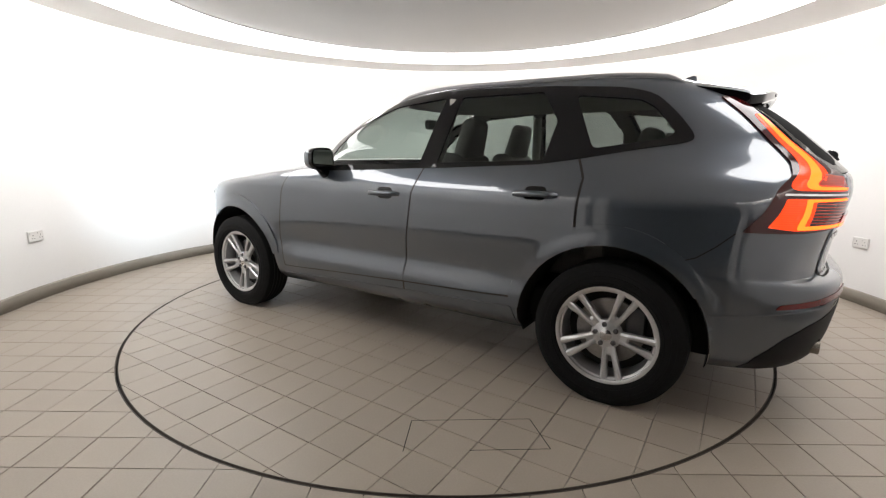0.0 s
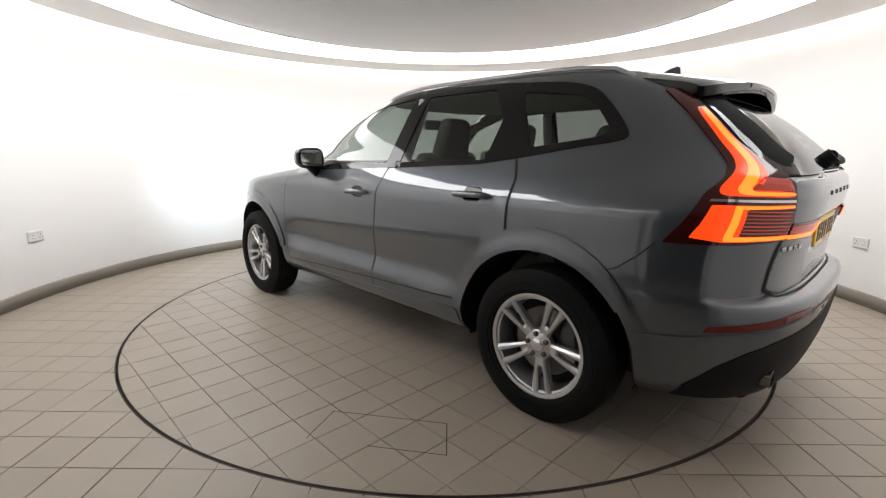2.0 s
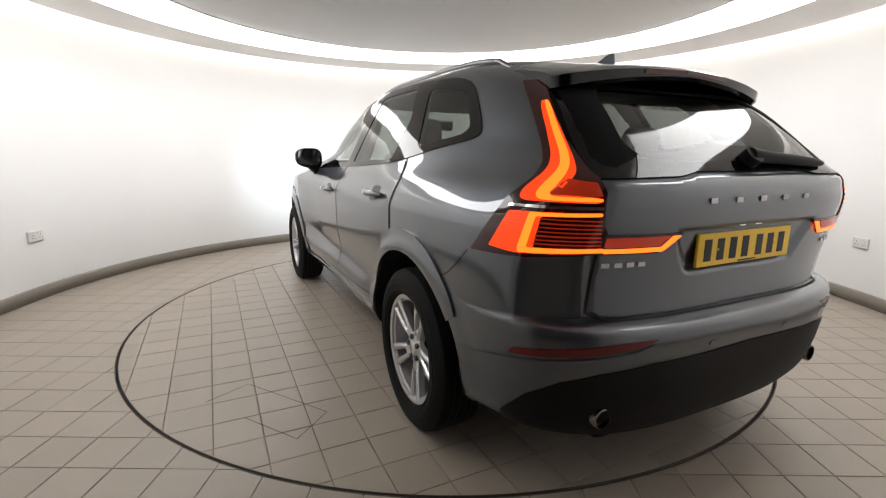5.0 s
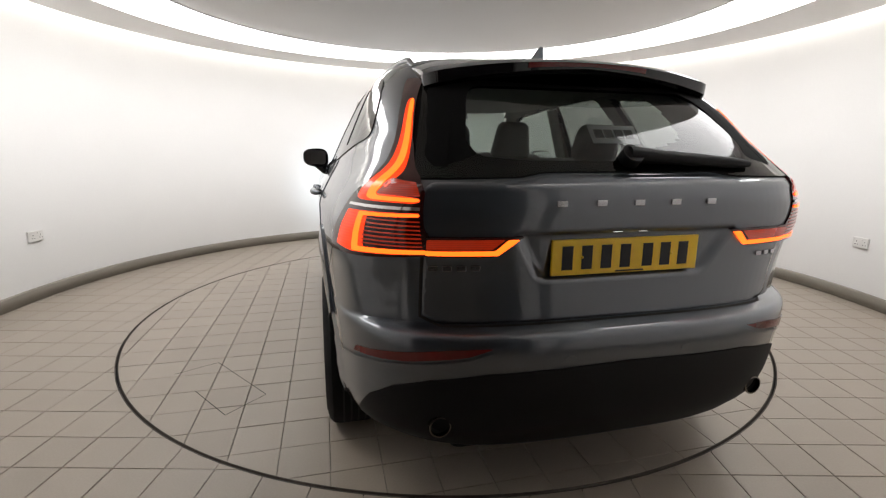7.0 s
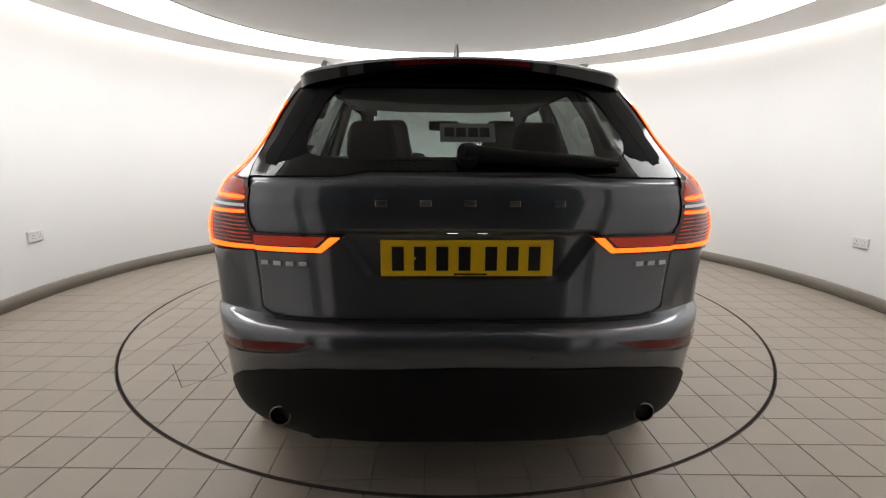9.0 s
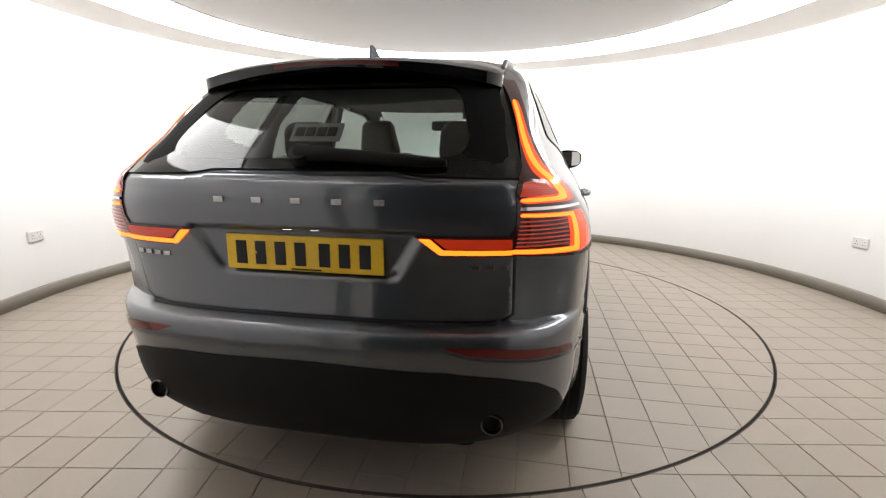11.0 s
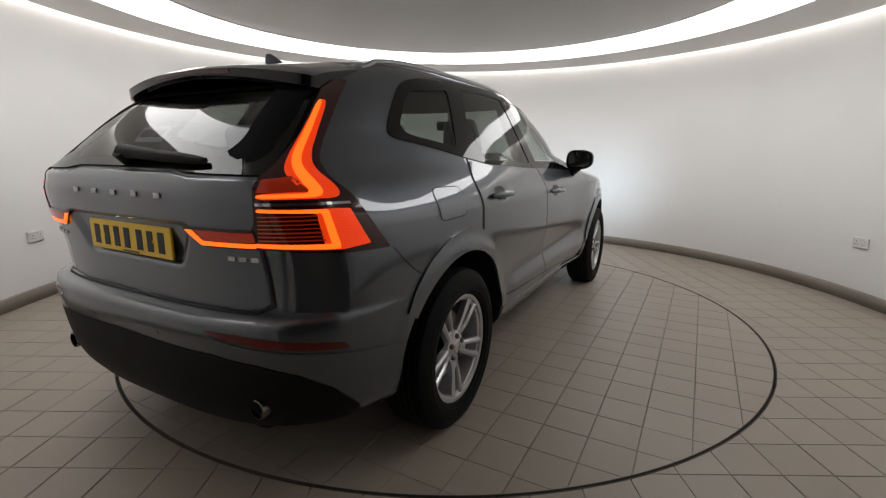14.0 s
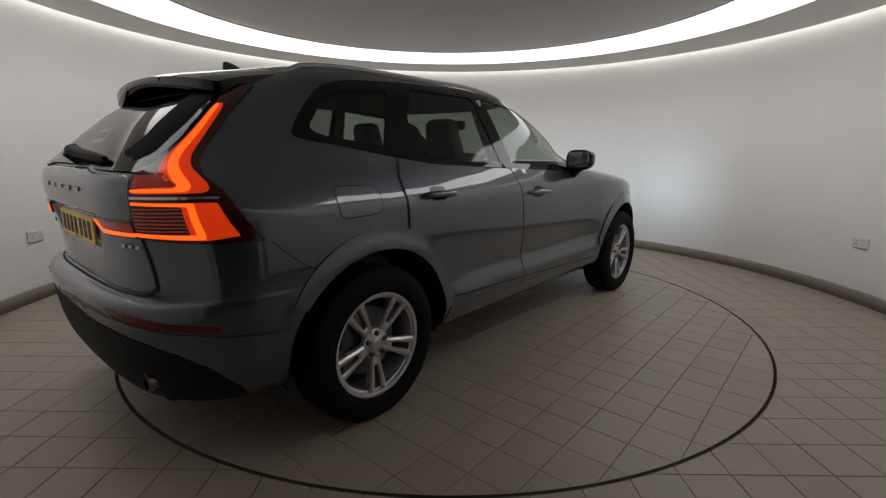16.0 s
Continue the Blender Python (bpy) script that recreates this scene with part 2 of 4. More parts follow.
def quarter(e, n):
    """Even steps along a quarter of a squared-off circle, from (0, 1) towards (1, 0)."""
    if (e, n) not in QUARTERS:
        d = []
        for i in range(601):
            q = math.pi / 2 * i / 600
            d.append((math.sin(q) ** (2 / e), max(0.0, math.cos(q)) ** (2 / e)))
        d[-1] = (1.0, 0.0)
        run = [0.0]
        for p, q in zip(d, d[1:]):
            run.append(run[-1] + math.hypot(q[0] - p[0], q[1] - p[1]))
        out, k = [], 0
        for i in range(n):
            want = run[-1] * i / n
            while run[k + 1] < want:
                k += 1
            f = (want - run[k]) / max(1e-9, run[k + 1] - run[k])
            out.append((d[k][0] + (d[k + 1][0] - d[k][0]) * f, d[k][1] + (d[k + 1][1] - d[k][1]) * f))
        QUARTERS[e, n] = out
    return QUARTERS[e, n]


def outline(z, na=48, ns=80, nf=40):
    """Half outline of the body at height z, from the tail's middle to the nose's middle."""
    xr, xf = TAIL(z), NOSE(z)
    span = xf - xr
    dr, df = min(0.68, 0.42 * span), min(1.0, 0.42 * span)
    e = SQUARE(z)
    bow = 0.046 * min(1.0, max(0.0, (z - 1.08) / 0.08))
    pts = []
    for u, v in quarter(round(e, 2), na):
        f = min(1.0, max(0.0, (v - 0.60) / 0.25))
        f = f * f * (3 - 2 * f)
        xe = xr if z > 1.08 else xr * f + FLUSH(z) * (1 - f)
        x = xe + (xr + dr - xe) * (1 - v)
        y = half_width(x, z) * u
        pts.append((x + (0.012 * u * u + bow * u ** 4) * v, y))
    for i in range(ns):
        x = xr + dr + (span - dr - df) * i / ns
        pts.append((x, half_width(x, z)))
    ef = 2.6 if z < 1.14 else 3.4
    pts.append((xf - df, half_width(xf - df, z)))
    for u, v in reversed(quarter(ef, nf)):
        x = xf - df + df * v
        pts.append((x, half_width(x, z) * u))
    return pts


def body_grid():
    zs = [0.27 + 0.0175 * i for i in range(81)]
    zs = [z for z in zs if z < 1.59] + [1.59, 1.602, 1.613, 1.622, 1.63, 1.637, 1.643, 1.648, 1.652, 1.6545, 1.6552]
    zs += [0.475, 0.487, 0.585, 0.595, 0.605, 0.69, 0.70, 0.708, 0.715, 0.985, 1.005]
    zs = sorted(set(round(z, 4) for z in zs))
    rows = []
    for z in zs:
        h = outline(z)
        rows.append([(x, y, z) for x, y in h] + [(x, -y, z) for x, y in reversed(h[1:-1])])
    n = len(rows[0])
    vs = [v for r in rows for v in r]
    fs = []
    for j in range(len(rows) - 1):
        for i in range(n):
            k = (i + 1) % n
            fs.append((j * n + i, j * n + k, (j + 1) * n + k, (j + 1) * n + i)[::-1])
    fs.append(tuple((len(rows) - 1) * n + i for i in range(n))[::-1])
    return vs, fs


BODY_V, BODY_F = body_grid()
SURF = BVHTree.FromPolygons([Vector(v) for v in BODY_V], BODY_F)

# ---- the car ----


def glass(name, tint, gloss=0.05):
    m = bpy.data.materials.new(name)
    m.use_nodes = True
    nt = m.node_tree
    nt.nodes.clear()
    out = nt.nodes.new("ShaderNodeOutputMaterial")
    mix = nt.nodes.new("ShaderNodeMixShader")
    clear = nt.nodes.new("ShaderNodeBsdfTransparent")
    clear.inputs["Color"].default_value = (*tint, 1)
    shine = nt.nodes.new("ShaderNodeBsdfGlossy")
    shine.inputs["Roughness"].default_value = 0.045
    lw = nt.nodes.new("ShaderNodeLayerWeight")
    power = nt.nodes.new("ShaderNodeMath")
    power.operation = "POWER"
    power.inputs[1].default_value = 4.0
    grow = nt.nodes.new("ShaderNodeMath")
    grow.operation = "MULTIPLY_ADD"
    grow.inputs[1].default_value = 0.9
    grow.inputs[2].default_value = gloss
    nt.links.new(lw.outputs["Facing"], power.inputs[0])
    nt.links.new(power.outputs[0], grow.inputs[0])
    nt.links.new(grow.outputs[0], mix.inputs[0])
    nt.links.new(clear.outputs[0], mix.inputs[1])
    nt.links.new(shine.outputs[0], mix.inputs[2])
    nt.links.new(mix.outputs[0], out.inputs["Surface"])
    return m


GLASS = glass("side_glass", (0.54, 0.60, 0.57), 0.04)
DARKGLASS = glass("privacy_glass", (0.36, 0.39, 0.37), 0.04)
LENS = material("dark_red_lens", (0.045, 0.003, 0.003), 0.08, coat=0.5)
BRAKE = material("unlit_red_lens", (0.07, 0.004, 0.003), 0.12, coat=0.3)
LENSGLOW = material("lit_red_lens", (0.30, 0.02, 0.006), 0.2, coat=0.25, spec=0.3, emit=(1.0, 0.055, 0.006), power=1.25)
RIBGLOW = material("dim_red_lens", (0.2, 0.02, 0.01), 0.2, coat=1.0, emit=(1.0, 0.05, 0.005), power=0.2)
GUIDE = material("light_guide", (0.5, 0.07, 0.01), 0.2, coat=0.2, spec=0.3, emit=(1.0, 0.115, 0.008), power=3.2)
DULLRED = material("red_reflector", (0.13, 0.007, 0.006), 0.2, coat=0.3)
YELLOW = material("yellow_plate", (0.88, 0.56, 0.015), 0.35, coat=0.3, grain=0.03)
INKBLACK = material("black_ink", (0.012, 0.012, 0.012), 0.5)
FRIT = material("black_print", (0.006, 0.006, 0.006), 0.8, spec=0.1)
TRIM = material("grey_cabin_trim", (0.27, 0.27, 0.255), 0.85, spec=0.2, grain=0.05, grain_scale=200)
CABIN = material("charcoal_trim", (0.035, 0.034, 0.032), 0.7, grain=0.1, grain_scale=200)
SEAT = material("grey_leather", (0.21, 0.203, 0.19), 0.55, grain=0.08, grain_scale=150, bump=0.1)
LINING = material("pale_headlining", (0.42, 0.41, 0.38), 0.9, grain=0.05)
BADGE = material("satin_badge", (0.42, 0.42, 0.43), 0.22, metal=1.0)
RAIL = material("satin_rail", (0.38, 0.38, 0.39), 0.35, metal=0.8)
SEAL = material("rubber_seal", (0.006, 0.006, 0.006), 0.7)
CARD = material("grey_card", (0.70, 0.71, 0.74), 0.6)
MIRROR = material("mirror_glass", (0.8, 0.82, 0.82), 0.02, metal=1.0)


def banded(m, period, low, high, axis="Z"):
    """Fine moulded ribs in a lit lens: the glow rises and falls across them."""
    nt = m.node_tree
    b = nt.nodes["Principled BSDF"]
    power = b.inputs["Emission Strength"].default_value
    tc = nt.nodes.new("ShaderNodeTexCoord")
    wave = nt.nodes.new("ShaderNodeTexWave")
    wave.bands_direction = axis
    wave.inputs["Scale"].default_value = 0.314 / period
    wave.inputs["Distortion"].default_value = 0.4
    wide = nt.nodes.new("ShaderNodeTexNoise")
    wide.inputs["Scale"].default_value = 14
    add = nt.nodes.new("ShaderNodeMath")
    add.operation = "MULTIPLY_ADD"
    add.inputs[1].default_value = 0.9
    r = nt.nodes.new("ShaderNodeMapRange")
    r.inputs["From Min"].default_value, r.inputs["From Max"].default_value = 0.25, 1.45
    r.inputs["To Min"].default_value, r.inputs["To Max"].default_value = low * power, high * power
    nt.links.new(tc.outputs["Object"], wave.inputs["Vector"])
    nt.links.new(tc.outputs["Object"], wide.inputs["Vector"])
    nt.links.new(wide.outputs[0], add.inputs[0])
    nt.links.new(wave.outputs[1], add.inputs[2])
    nt.links.new(add.outputs[0], r.inputs["Value"])
    nt.links.new(r.outputs[0], b.inputs["Emission Strength"])
    return m


banded(LENSGLOW, 0.009, 0.78, 1.15)
FINGLOW = banded(material("ribbed_red_lens", (0.2, 0.02, 0.01), 0.2, coat=0.6, emit=(1.0, 0.05, 0.005), power=0.22), 0.006, 0.5, 1.3)


def inside(p, poly):
    x, y = p
    c = False
    j = len(poly) - 1
    for i in range(len(poly)):
        xi, yi = poly[i]
        xj, yj = poly[j]
        if (yi > y) != (yj > y) and x < (xj - xi) * (y - yi) / (yj - yi) + xi:
            c = not c
        j = i
    return c


def rounded(poly, r, n=5):
    out = []
    k = len(poly)
    for i in range(k):
        p, a, b = Vector(poly[i]), Vector(poly[i - 1]), Vector(poly[(i + 1) % k])
        da, db = (a - p), (b - p)
        ra, rb = min(r, 0.45 * da.length), min(r, 0.45 * db.length)
        s, e = p + da.normalized() * ra, p + db.normalized() * rb
        for q in range(n + 1):
            t = q / n
            v = s * (1 - t) ** 2 + p * 2 * t * (1 - t) + e * t * t
            out.append((v.x, v.y))
    return out


def resample(poly, h):
    out = []
    for i in range(len(poly)):
        a, b = poly[i], poly[(i + 1) % len(poly)]
        n = max(1, int(math.hypot(b[0] - a[0], b[1] - a[1]) / h + 0.5))
        for q in range(n):
            t = q / n
            p = (a[0] + (b[0] - a[0]) * t, a[1] + (b[1] - a[1]) * t)
            if not out or math.hypot(p[0] - out[-1][0], p[1] - out[-1][1]) > 1e-4:
                out.append(p)
    return out


R2 = math.sqrt(0.5)


def cast(kind, a, b):
    """The body's place and outward normal: side by (x, z), back and front by (y, z), diagonal by (s, z), turned by (angle, z), top by (x, y)."""
    if kind == "side":
        o, d = Vector((a, 3, b)), Vector((0, -1, 0))
    elif kind == "back":
        o, d = Vector((-4, a, b)), Vector((1, 0, 0))
    elif kind == "front":
        o, d = Vector((6, a, b)), Vector((-1, 0, 0))
    elif kind == "diag":
        o, d = Vector((a * R2 - 3 * R2, a * R2 + 3 * R2, b)), Vector((R2, -R2, 0))
    elif kind == "turn":
        c = radians(a * 100)
        d = Vector((math.cos(c), -math.sin(c), 0))
        o = Vector((-0.1, 0, b)) - 3 * d
    else:
        o, d = Vector((a, b, 4)), Vector((0, 0, -1))
    p, n, _, _ = SURF.ray_cast(o, d)
    if p is None:
        p, n, _, _ = SURF.find_nearest(o + d * 2.3)
    if n.dot(d) > 0:
        n = -n
    return p, n, d


def patch(kind, poly, holes=(), off=0.003, rim=0.006, h=0.03, shape=None):
    """A skin over the body's surface inside a flat outline, standing proud by off, with its edge turned in by rim."""
    loops = [resample(poly, h)] + [resample(q, h) for q in holes]
    pts, edges = [], []
    for lp in loops:
        b = len(pts)
        pts += lp
        edges += [(b + i, b + (i + 1) % len(lp)) for i in range(len(lp))]
    rimset = np.array(pts)
    xs, ys = [p[0] for p in loops[0]], [p[1] for p in loops[0]]
    y, row = min(ys) + h / 2, 0
    while y < max(ys):
        x = min(xs) + (h / 2 if row % 2 else 0)
        while x < max(xs):
            if inside((x, y), loops[0]) and not any(inside((x, y), q) for q in loops[1:]):
                if np.min(np.hypot(rimset[:, 0] - x, rimset[:, 1] - y)) > 0.55 * h:
                    pts.append((x, y))
            x += h
        y += h * 0.87
        row += 1
    cv, ce, cf, *_ = delaunay_2d_cdt([Vector(p) for p in pts], edges, [], 0, 1e-6)
    tris = []
    for f in cf:
        c = (sum(cv[i].x for i in f) / len(f), sum(cv[i].y for i in f) / len(f))
        if inside(c, loops[0]) and not any(inside(c, q) for q in loops[1:]):
            tris.append(list(f))
    hits = [cast(kind, v.x, v.y) for v in cv]
    vs = [p + n * (off + (shape(v.x, v.y) if shape else 0)) for (p, n, d), v in zip(hits, cv)]
    t = tris[len(tris) // 2]
    nn = sum((((vs[f[1]] - vs[f[0]]).cross(vs[f[2]] - vs[f[0]])) for f in tris), Vector())
    if nn.dot(hits[t[0]][2]) > 0:
        tris = [f[::-1] for f in tris]
    if rim:
        seen = {}
        for f in tris:
            for i in range(len(f)):
                e = (f[i], f[(i + 1) % len(f)])
                seen[e] = True
        low = {}
        for a, b in list(seen):
            if (b, a) not in seen:
                for q in (a, b):
                    if q not in low:
                        low[q] = len(vs)
                        vs.append(vs[q] - hits[q][1] * rim)
                tris.append([b, a, low[a], low[b]])
    return [tuple(v) for v in vs], tris


def eased(vf, rounds=14):
    """Even out a pane's inner points, its edge held."""
    vs, fs = vf
    near = collections.defaultdict(set)
    count = collections.Counter()
    for f in fs:
        for i in range(len(f)):
            a, b = f[i], f[(i + 1) % len(f)]
            near[a].add(b)
            near[b].add(a)
            count[min(a, b), max(a, b)] += 1
    edge = {q for e, c in count.items() if c == 1 for q in e}
    ps = [Vector(v) for v in vs]
    for _ in range(rounds):
        ps = [p if i in edge or not near[i] else p * 0.4 + sum((ps[q] for q in near[i]), Vector()) * (0.6 / len(near[i])) for i, p in enumerate(ps)]
    return [tuple(p) for p in ps], fs


def flip(vs, fs):
    return [(x, -y, z) for x, y, z in vs], [list(f)[::-1] for f in fs]


car = new("car")
tagged(car, "dark grey metallic SUV with glowing red tail lamps on the turntable", "car")


def cp(name, vf, mat, label="", smooth=True, parent=None, side=1, creases=True):
    vs, fs = vf if side == 1 else flip(*vf)
    ob = piece(name, [(v[0] + OFF.x, v[1] + OFF.y, v[2]) for v in vs], fs, mat, parent or car, label, smooth)
    if smooth and creases:
        ob.data.set_sharp_from_angle(angle=radians(38))
    return ob


def strip(kind, line, width, off=0.0015, h=0.02):
    """A ribbon along a line on the body."""
    pts = []
    for i in range(len(line) - 1):
        a, b = line[i], line[i + 1]
        n = max(1, int(math.hypot(b[0] - a[0], b[1] - a[1]) / h))
        pts += [(a[0] + (b[0] - a[0]) * q / n, a[1] + (b[1] - a[1]) * q / n) for q in range(n)]
    pts.append(line[-1])
    ps = [cast(kind, *p) for p in pts]
    vs, fs = [], []
    for i, (p, n, d) in enumerate(ps):
        t = (ps[min(i + 1, len(ps) - 1)][0] - ps[max(i - 1, 0)][0]).normalized()
        s = t.cross(n).normalized() * width / 2
        vs += [tuple(p + s + n * off), tuple(p + n * (off + 0.0008)), tuple(p - s + n * off)]
    for i in range(len(ps) - 1):
        for q in (0, 1):
            fs.append([i * 3 + q, i * 3 + q + 1, i * 3 + q + 4, i * 3 + q + 3])
    return vs, fs


def solid(fn):
    bm = bmesh.new()
    fn(bm)
    bm.verts.ensure_lookup_table()
    vs = [tuple(v.co) for v in bm.verts]
    fs = [[v.index for v in f.verts] for f in bm.faces]
    bm.free()
    return vs, fs


def rounded_box(c, s, bevel, rot=None):
    return solid(lambda bm: box(bm, *c, *s, bevel, rot))


def tube(pts, r, n=10):
    vs, fs = [], []
    ps = [Vector(p) for p in pts]
    for i, p in enumerate(ps):
        t = (ps[min(i + 1, len(ps) - 1)] - ps[max(i - 1, 0)]).normalized()
        u = t.orthogonal().normalized() if abs(t.z) > 0.9 else t.cross(Vector((0, 0, 1))).normalized()
        w = t.cross(u)
        rr = r[i] if isinstance(r, (list, tuple)) else r
        for k in range(n):
            a = 2 * math.pi * k / n
            vs.append(tuple(p + (u * math.cos(a) + w * math.sin(a)) * rr))
    for i in range(len(ps) - 1):
        for k in range(n):
            j = (k + 1) % n
            fs.append([i * n + k, i * n + j, (i + 1) * n + j, (i + 1) * n + k])
    fs.append(list(range(n))[::-1])
    fs.append([(len(ps) - 1) * n + k for k in range(n)])
    return vs, fs


# outlines of openings and panels, as (x, z) on the side and (y, z) on the back
ARCH_X = 0.012
SURROUND = rounded([(2.13, 1.112), (2.06, 1.262), (1.82, 1.447), (1.52, 1.548), (1.15, 1.588), (0.88, 1.592), (0.46, 1.578), (0.06, 1.548), (-0.09, 1.510),
                    (-0.20, 1.408), (-0.288, 1.300), (-0.245, 1.276), (-0.098, 1.256), (0.196, 1.203), (0.417, 1.171), (0.916, 1.145), (1.83, 1.104)], 0.06)
WIN_FRONT = rounded([(1.145, 1.165), (1.075, 1.545), (1.48, 1.512), (1.76, 1.418), (1.96, 1.262), (2.01, 1.132)], 0.02)
WIN_REAR = rounded([(1.025, 1.168), (0.965, 1.545), (0.462, 1.545), (0.352, 1.388), (0.385, 1.192)], 0.02)
WIN_QUARTER = rounded([(0.152, 1.250), (0.283, 1.518), (-0.030, 1.482), (-0.100, 1.440), (-0.200, 1.325), (-0.165, 1.297)], 0.03)
BACK_GLASS = rounded([(-0.665, 1.150), (-0.37, 1.156), (-0.29, 1.170), (0.29, 1.170), (0.37, 1.156), (0.665, 1.150), (0.562, 1.475), (0.46, 1.505), (-0.46, 1.505), (-0.562, 1.475)], 0.02)
BACK_CLEAR = rounded([(-0.475, 1.215), (-0.33, 1.203), (0.33, 1.203), (0.475, 1.215), (0.50, 1.26), (0.455, 1.40), (0.42, 1.45), (-0.42, 1.45), (-0.455, 1.40), (-0.50, 1.26)], 0.03)
SCREEN = rounded([(-0.66, 1.175), (0.66, 1.175), (0.56, 1.50), (0.50, 1.57), (-0.50, 1.57), (-0.56, 1.50)], 0.03)


def shell():
    """The painted shell, opened for windows and wheels."""
    keep = []
    gone_side = [WIN_FRONT, WIN_REAR, WIN_QUARTER]
    V = BODY_V
    tag = []
    for x, y, z in V:
        g = 0
        if abs(y) > 0.45:
            if z > 1.1 and any(inside((x, z), q) for q in gone_side):
                g = 1
            for hx in HUBS:
                if math.hypot(x - hx - ARCH_X, z - HUB_Z) < ARCH_R:
                    g = 2
        if x < -0.5 and abs(y) < 0.43 and 0.812 < z < 1.012:
            g = 1
        if x < -0.3 and inside((y, z), BACK_CLEAR):
            g = 1
        if x > 3.0 and math.hypot(abs(y) - 0.63, z - 0.86) < 0.050:
            g = 1
        if x > 1.2 and z > 1.15 and inside((y, z), SCREEN):
            g = 1
        tag.append(g)
    for f in BODY_F:
        ts = [tag[i] for i in f]
        if 1 in ts or ts.count(2) == len(ts):
            continue
        keep.append(f)
    vs = [list(v) for v in V]
    # draw the arch edge onto a true circle
    for i, (x, y, z) in enumerate(V):
        if abs(y) > 0.45 and z < 1.0:
            for hx in HUBS:
                dx, dz = x - hx - ARCH_X, z - HUB_Z
                r = math.hypot(dx, dz)
                if r < ARCH_R + 0.001 and r > 0.3:
                    k = ARCH_R / r
                    nx, nz = hx + ARCH_X + dx * k, max(0.27, HUB_Z + dz * k)
                    vs[i] = [nx, math.copysign(half_width(nx, nz), y), nz]
    used = sorted({i for f in keep for i in f})
    at = {q: k for k, q in enumerate(used)}
    return [vs[i] for i in used], [[at[i] for i in f] for f in keep]


SHELL_V, SHELL_F = shell()
body = cp("body", (SHELL_V, SHELL_F), PAINT)
lined = [f for f in SHELL_F if min(SHELL_V[i][2] for i in f) > 0.95 and min(SHELL_V[i][0] for i in f) < 2.0 and max(SHELL_V[i][2] for i in f) < 1.60]
used = sorted({i for f in lined for i in f})
at = {q: i for i, q in enumerate(used)}
cp("inner_trim", ([((SHELL_V[i][0] - 0.8) * 0.982 + 0.8, SHELL_V[i][1] * 0.962, SHELL_V[i][2] - 0.004) for i in used], [[at[i] for i in f][::-1] for f in lined]), TRIM, "matte grey trim inside the cabin")
# pale lining under the roof and a dark floor pan
vs = [(x * 0.985 + 0.01, y * 0.96, z - 0.022) for x, y, z in BODY_V]
fs = [f for f in BODY_F if min(BODY_V[i][2] for i in f) > 1.555]
cp("headlining", (vs, fs), LINING, "pale fabric roof lining")
cp("floor_pan", rounded_box((1.35, 0, 0.40), (3.6, 1.50, 0.22), 0.03), SATIN)
cp("boot_liner", rounded_box((-0.32, 0, 0.82), (0.9, 1.22, 0.50), 0.03), CABIN)
cp("windscreen", patch("front", SCREEN, off=-0.004, rim=0, h=0.06), GLASS, "tinted windscreen")

for s in (1, -1):
    cp("window_surround", patch("side", SURROUND, (WIN_FRONT, WIN_REAR, WIN_QUARTER), 0.004, 0.010, 0.03), BLACK, "gloss black window surround", side=s)
    for name, w, g in (("front_window", WIN_FRONT, GLASS), ("rear_window", WIN_REAR, DARKGLASS), ("quarter_window", WIN_QUARTER, DARKGLASS)):
        cp(name, patch("side", w, off=0.001, rim=0, h=0.025), g, "tinted side glass", side=s)

cp("back_glass_border", patch("back", BACK_GLASS, (BACK_CLEAR,), 0.003, 0.010, 0.025), FRIT, "black printed edge of the rear window")
for s in (1, -1):
    infill = [(0.108, 1.482), (0.047, 1.361), (0.0, 1.271), (-0.074, 1.178), (-0.102, 1.152), (-0.19, 1.156), (-0.155, 1.20), (-0.085, 1.36), (0.02, 1.482)]
    cp("pillar_infill", patch("diag", rounded(infill, 0.008), off=0.0036, rim=0.008, h=0.02), FRIT, "black printed strip beside the tail lamp", side=s)
cp("back_window", eased(patch("back", BACK_GLASS, off=0.0075, rim=0, h=0.03)), DARKGLASS, "dark tinted rear window")


def arc(hx, r, a0, a1, n=14):
    return [(hx + ARCH_X + r * math.cos(radians(a0 + (a1 - a0) * i / n)), HUB_Z + r * math.sin(radians(a0 + (a1 - a0) * i / n))) for i in range(n + 1)]


FRONT_DOOR = [(2.225, 1.092), (2.285, 0.944), (2.352, 0.62), (2.325, 0.405), (1.232, 0.452), (1.204, 0.689), (1.153, 1.0), (1.108, 1.136)]
REAR_DOOR = [(1.098, 1.134), (1.143, 1.0), (1.194, 0.689), (1.222, 0.452), (0.50, 0.478)] + arc(0, 0.475, 22, 68, 8) + [(0.182, 0.94), (0.172, 1.112), (0.212, 1.190), (0.417, 1.163), (0.75, 1.146)]
SEAMS = [[(2.225, 1.10), (2.290, 0.944), (2.358, 0.62), (2.33, 0.40)], [(1.103, 1.14), (1.148, 1.0), (1.199, 0.689), (1.227, 0.36)],
         [(0.205, 1.20), (0.166, 1.112), (0.176, 0.94), (0.180, 0.80)], [(2.33, 0.402), (1.227, 0.449), (0.47, 0.474)],
         [(-0.482, 0.906), (-0.42, 0.845), (-0.35, 0.790), (-0.27, 0.760), (-0.22, 0.752)]]
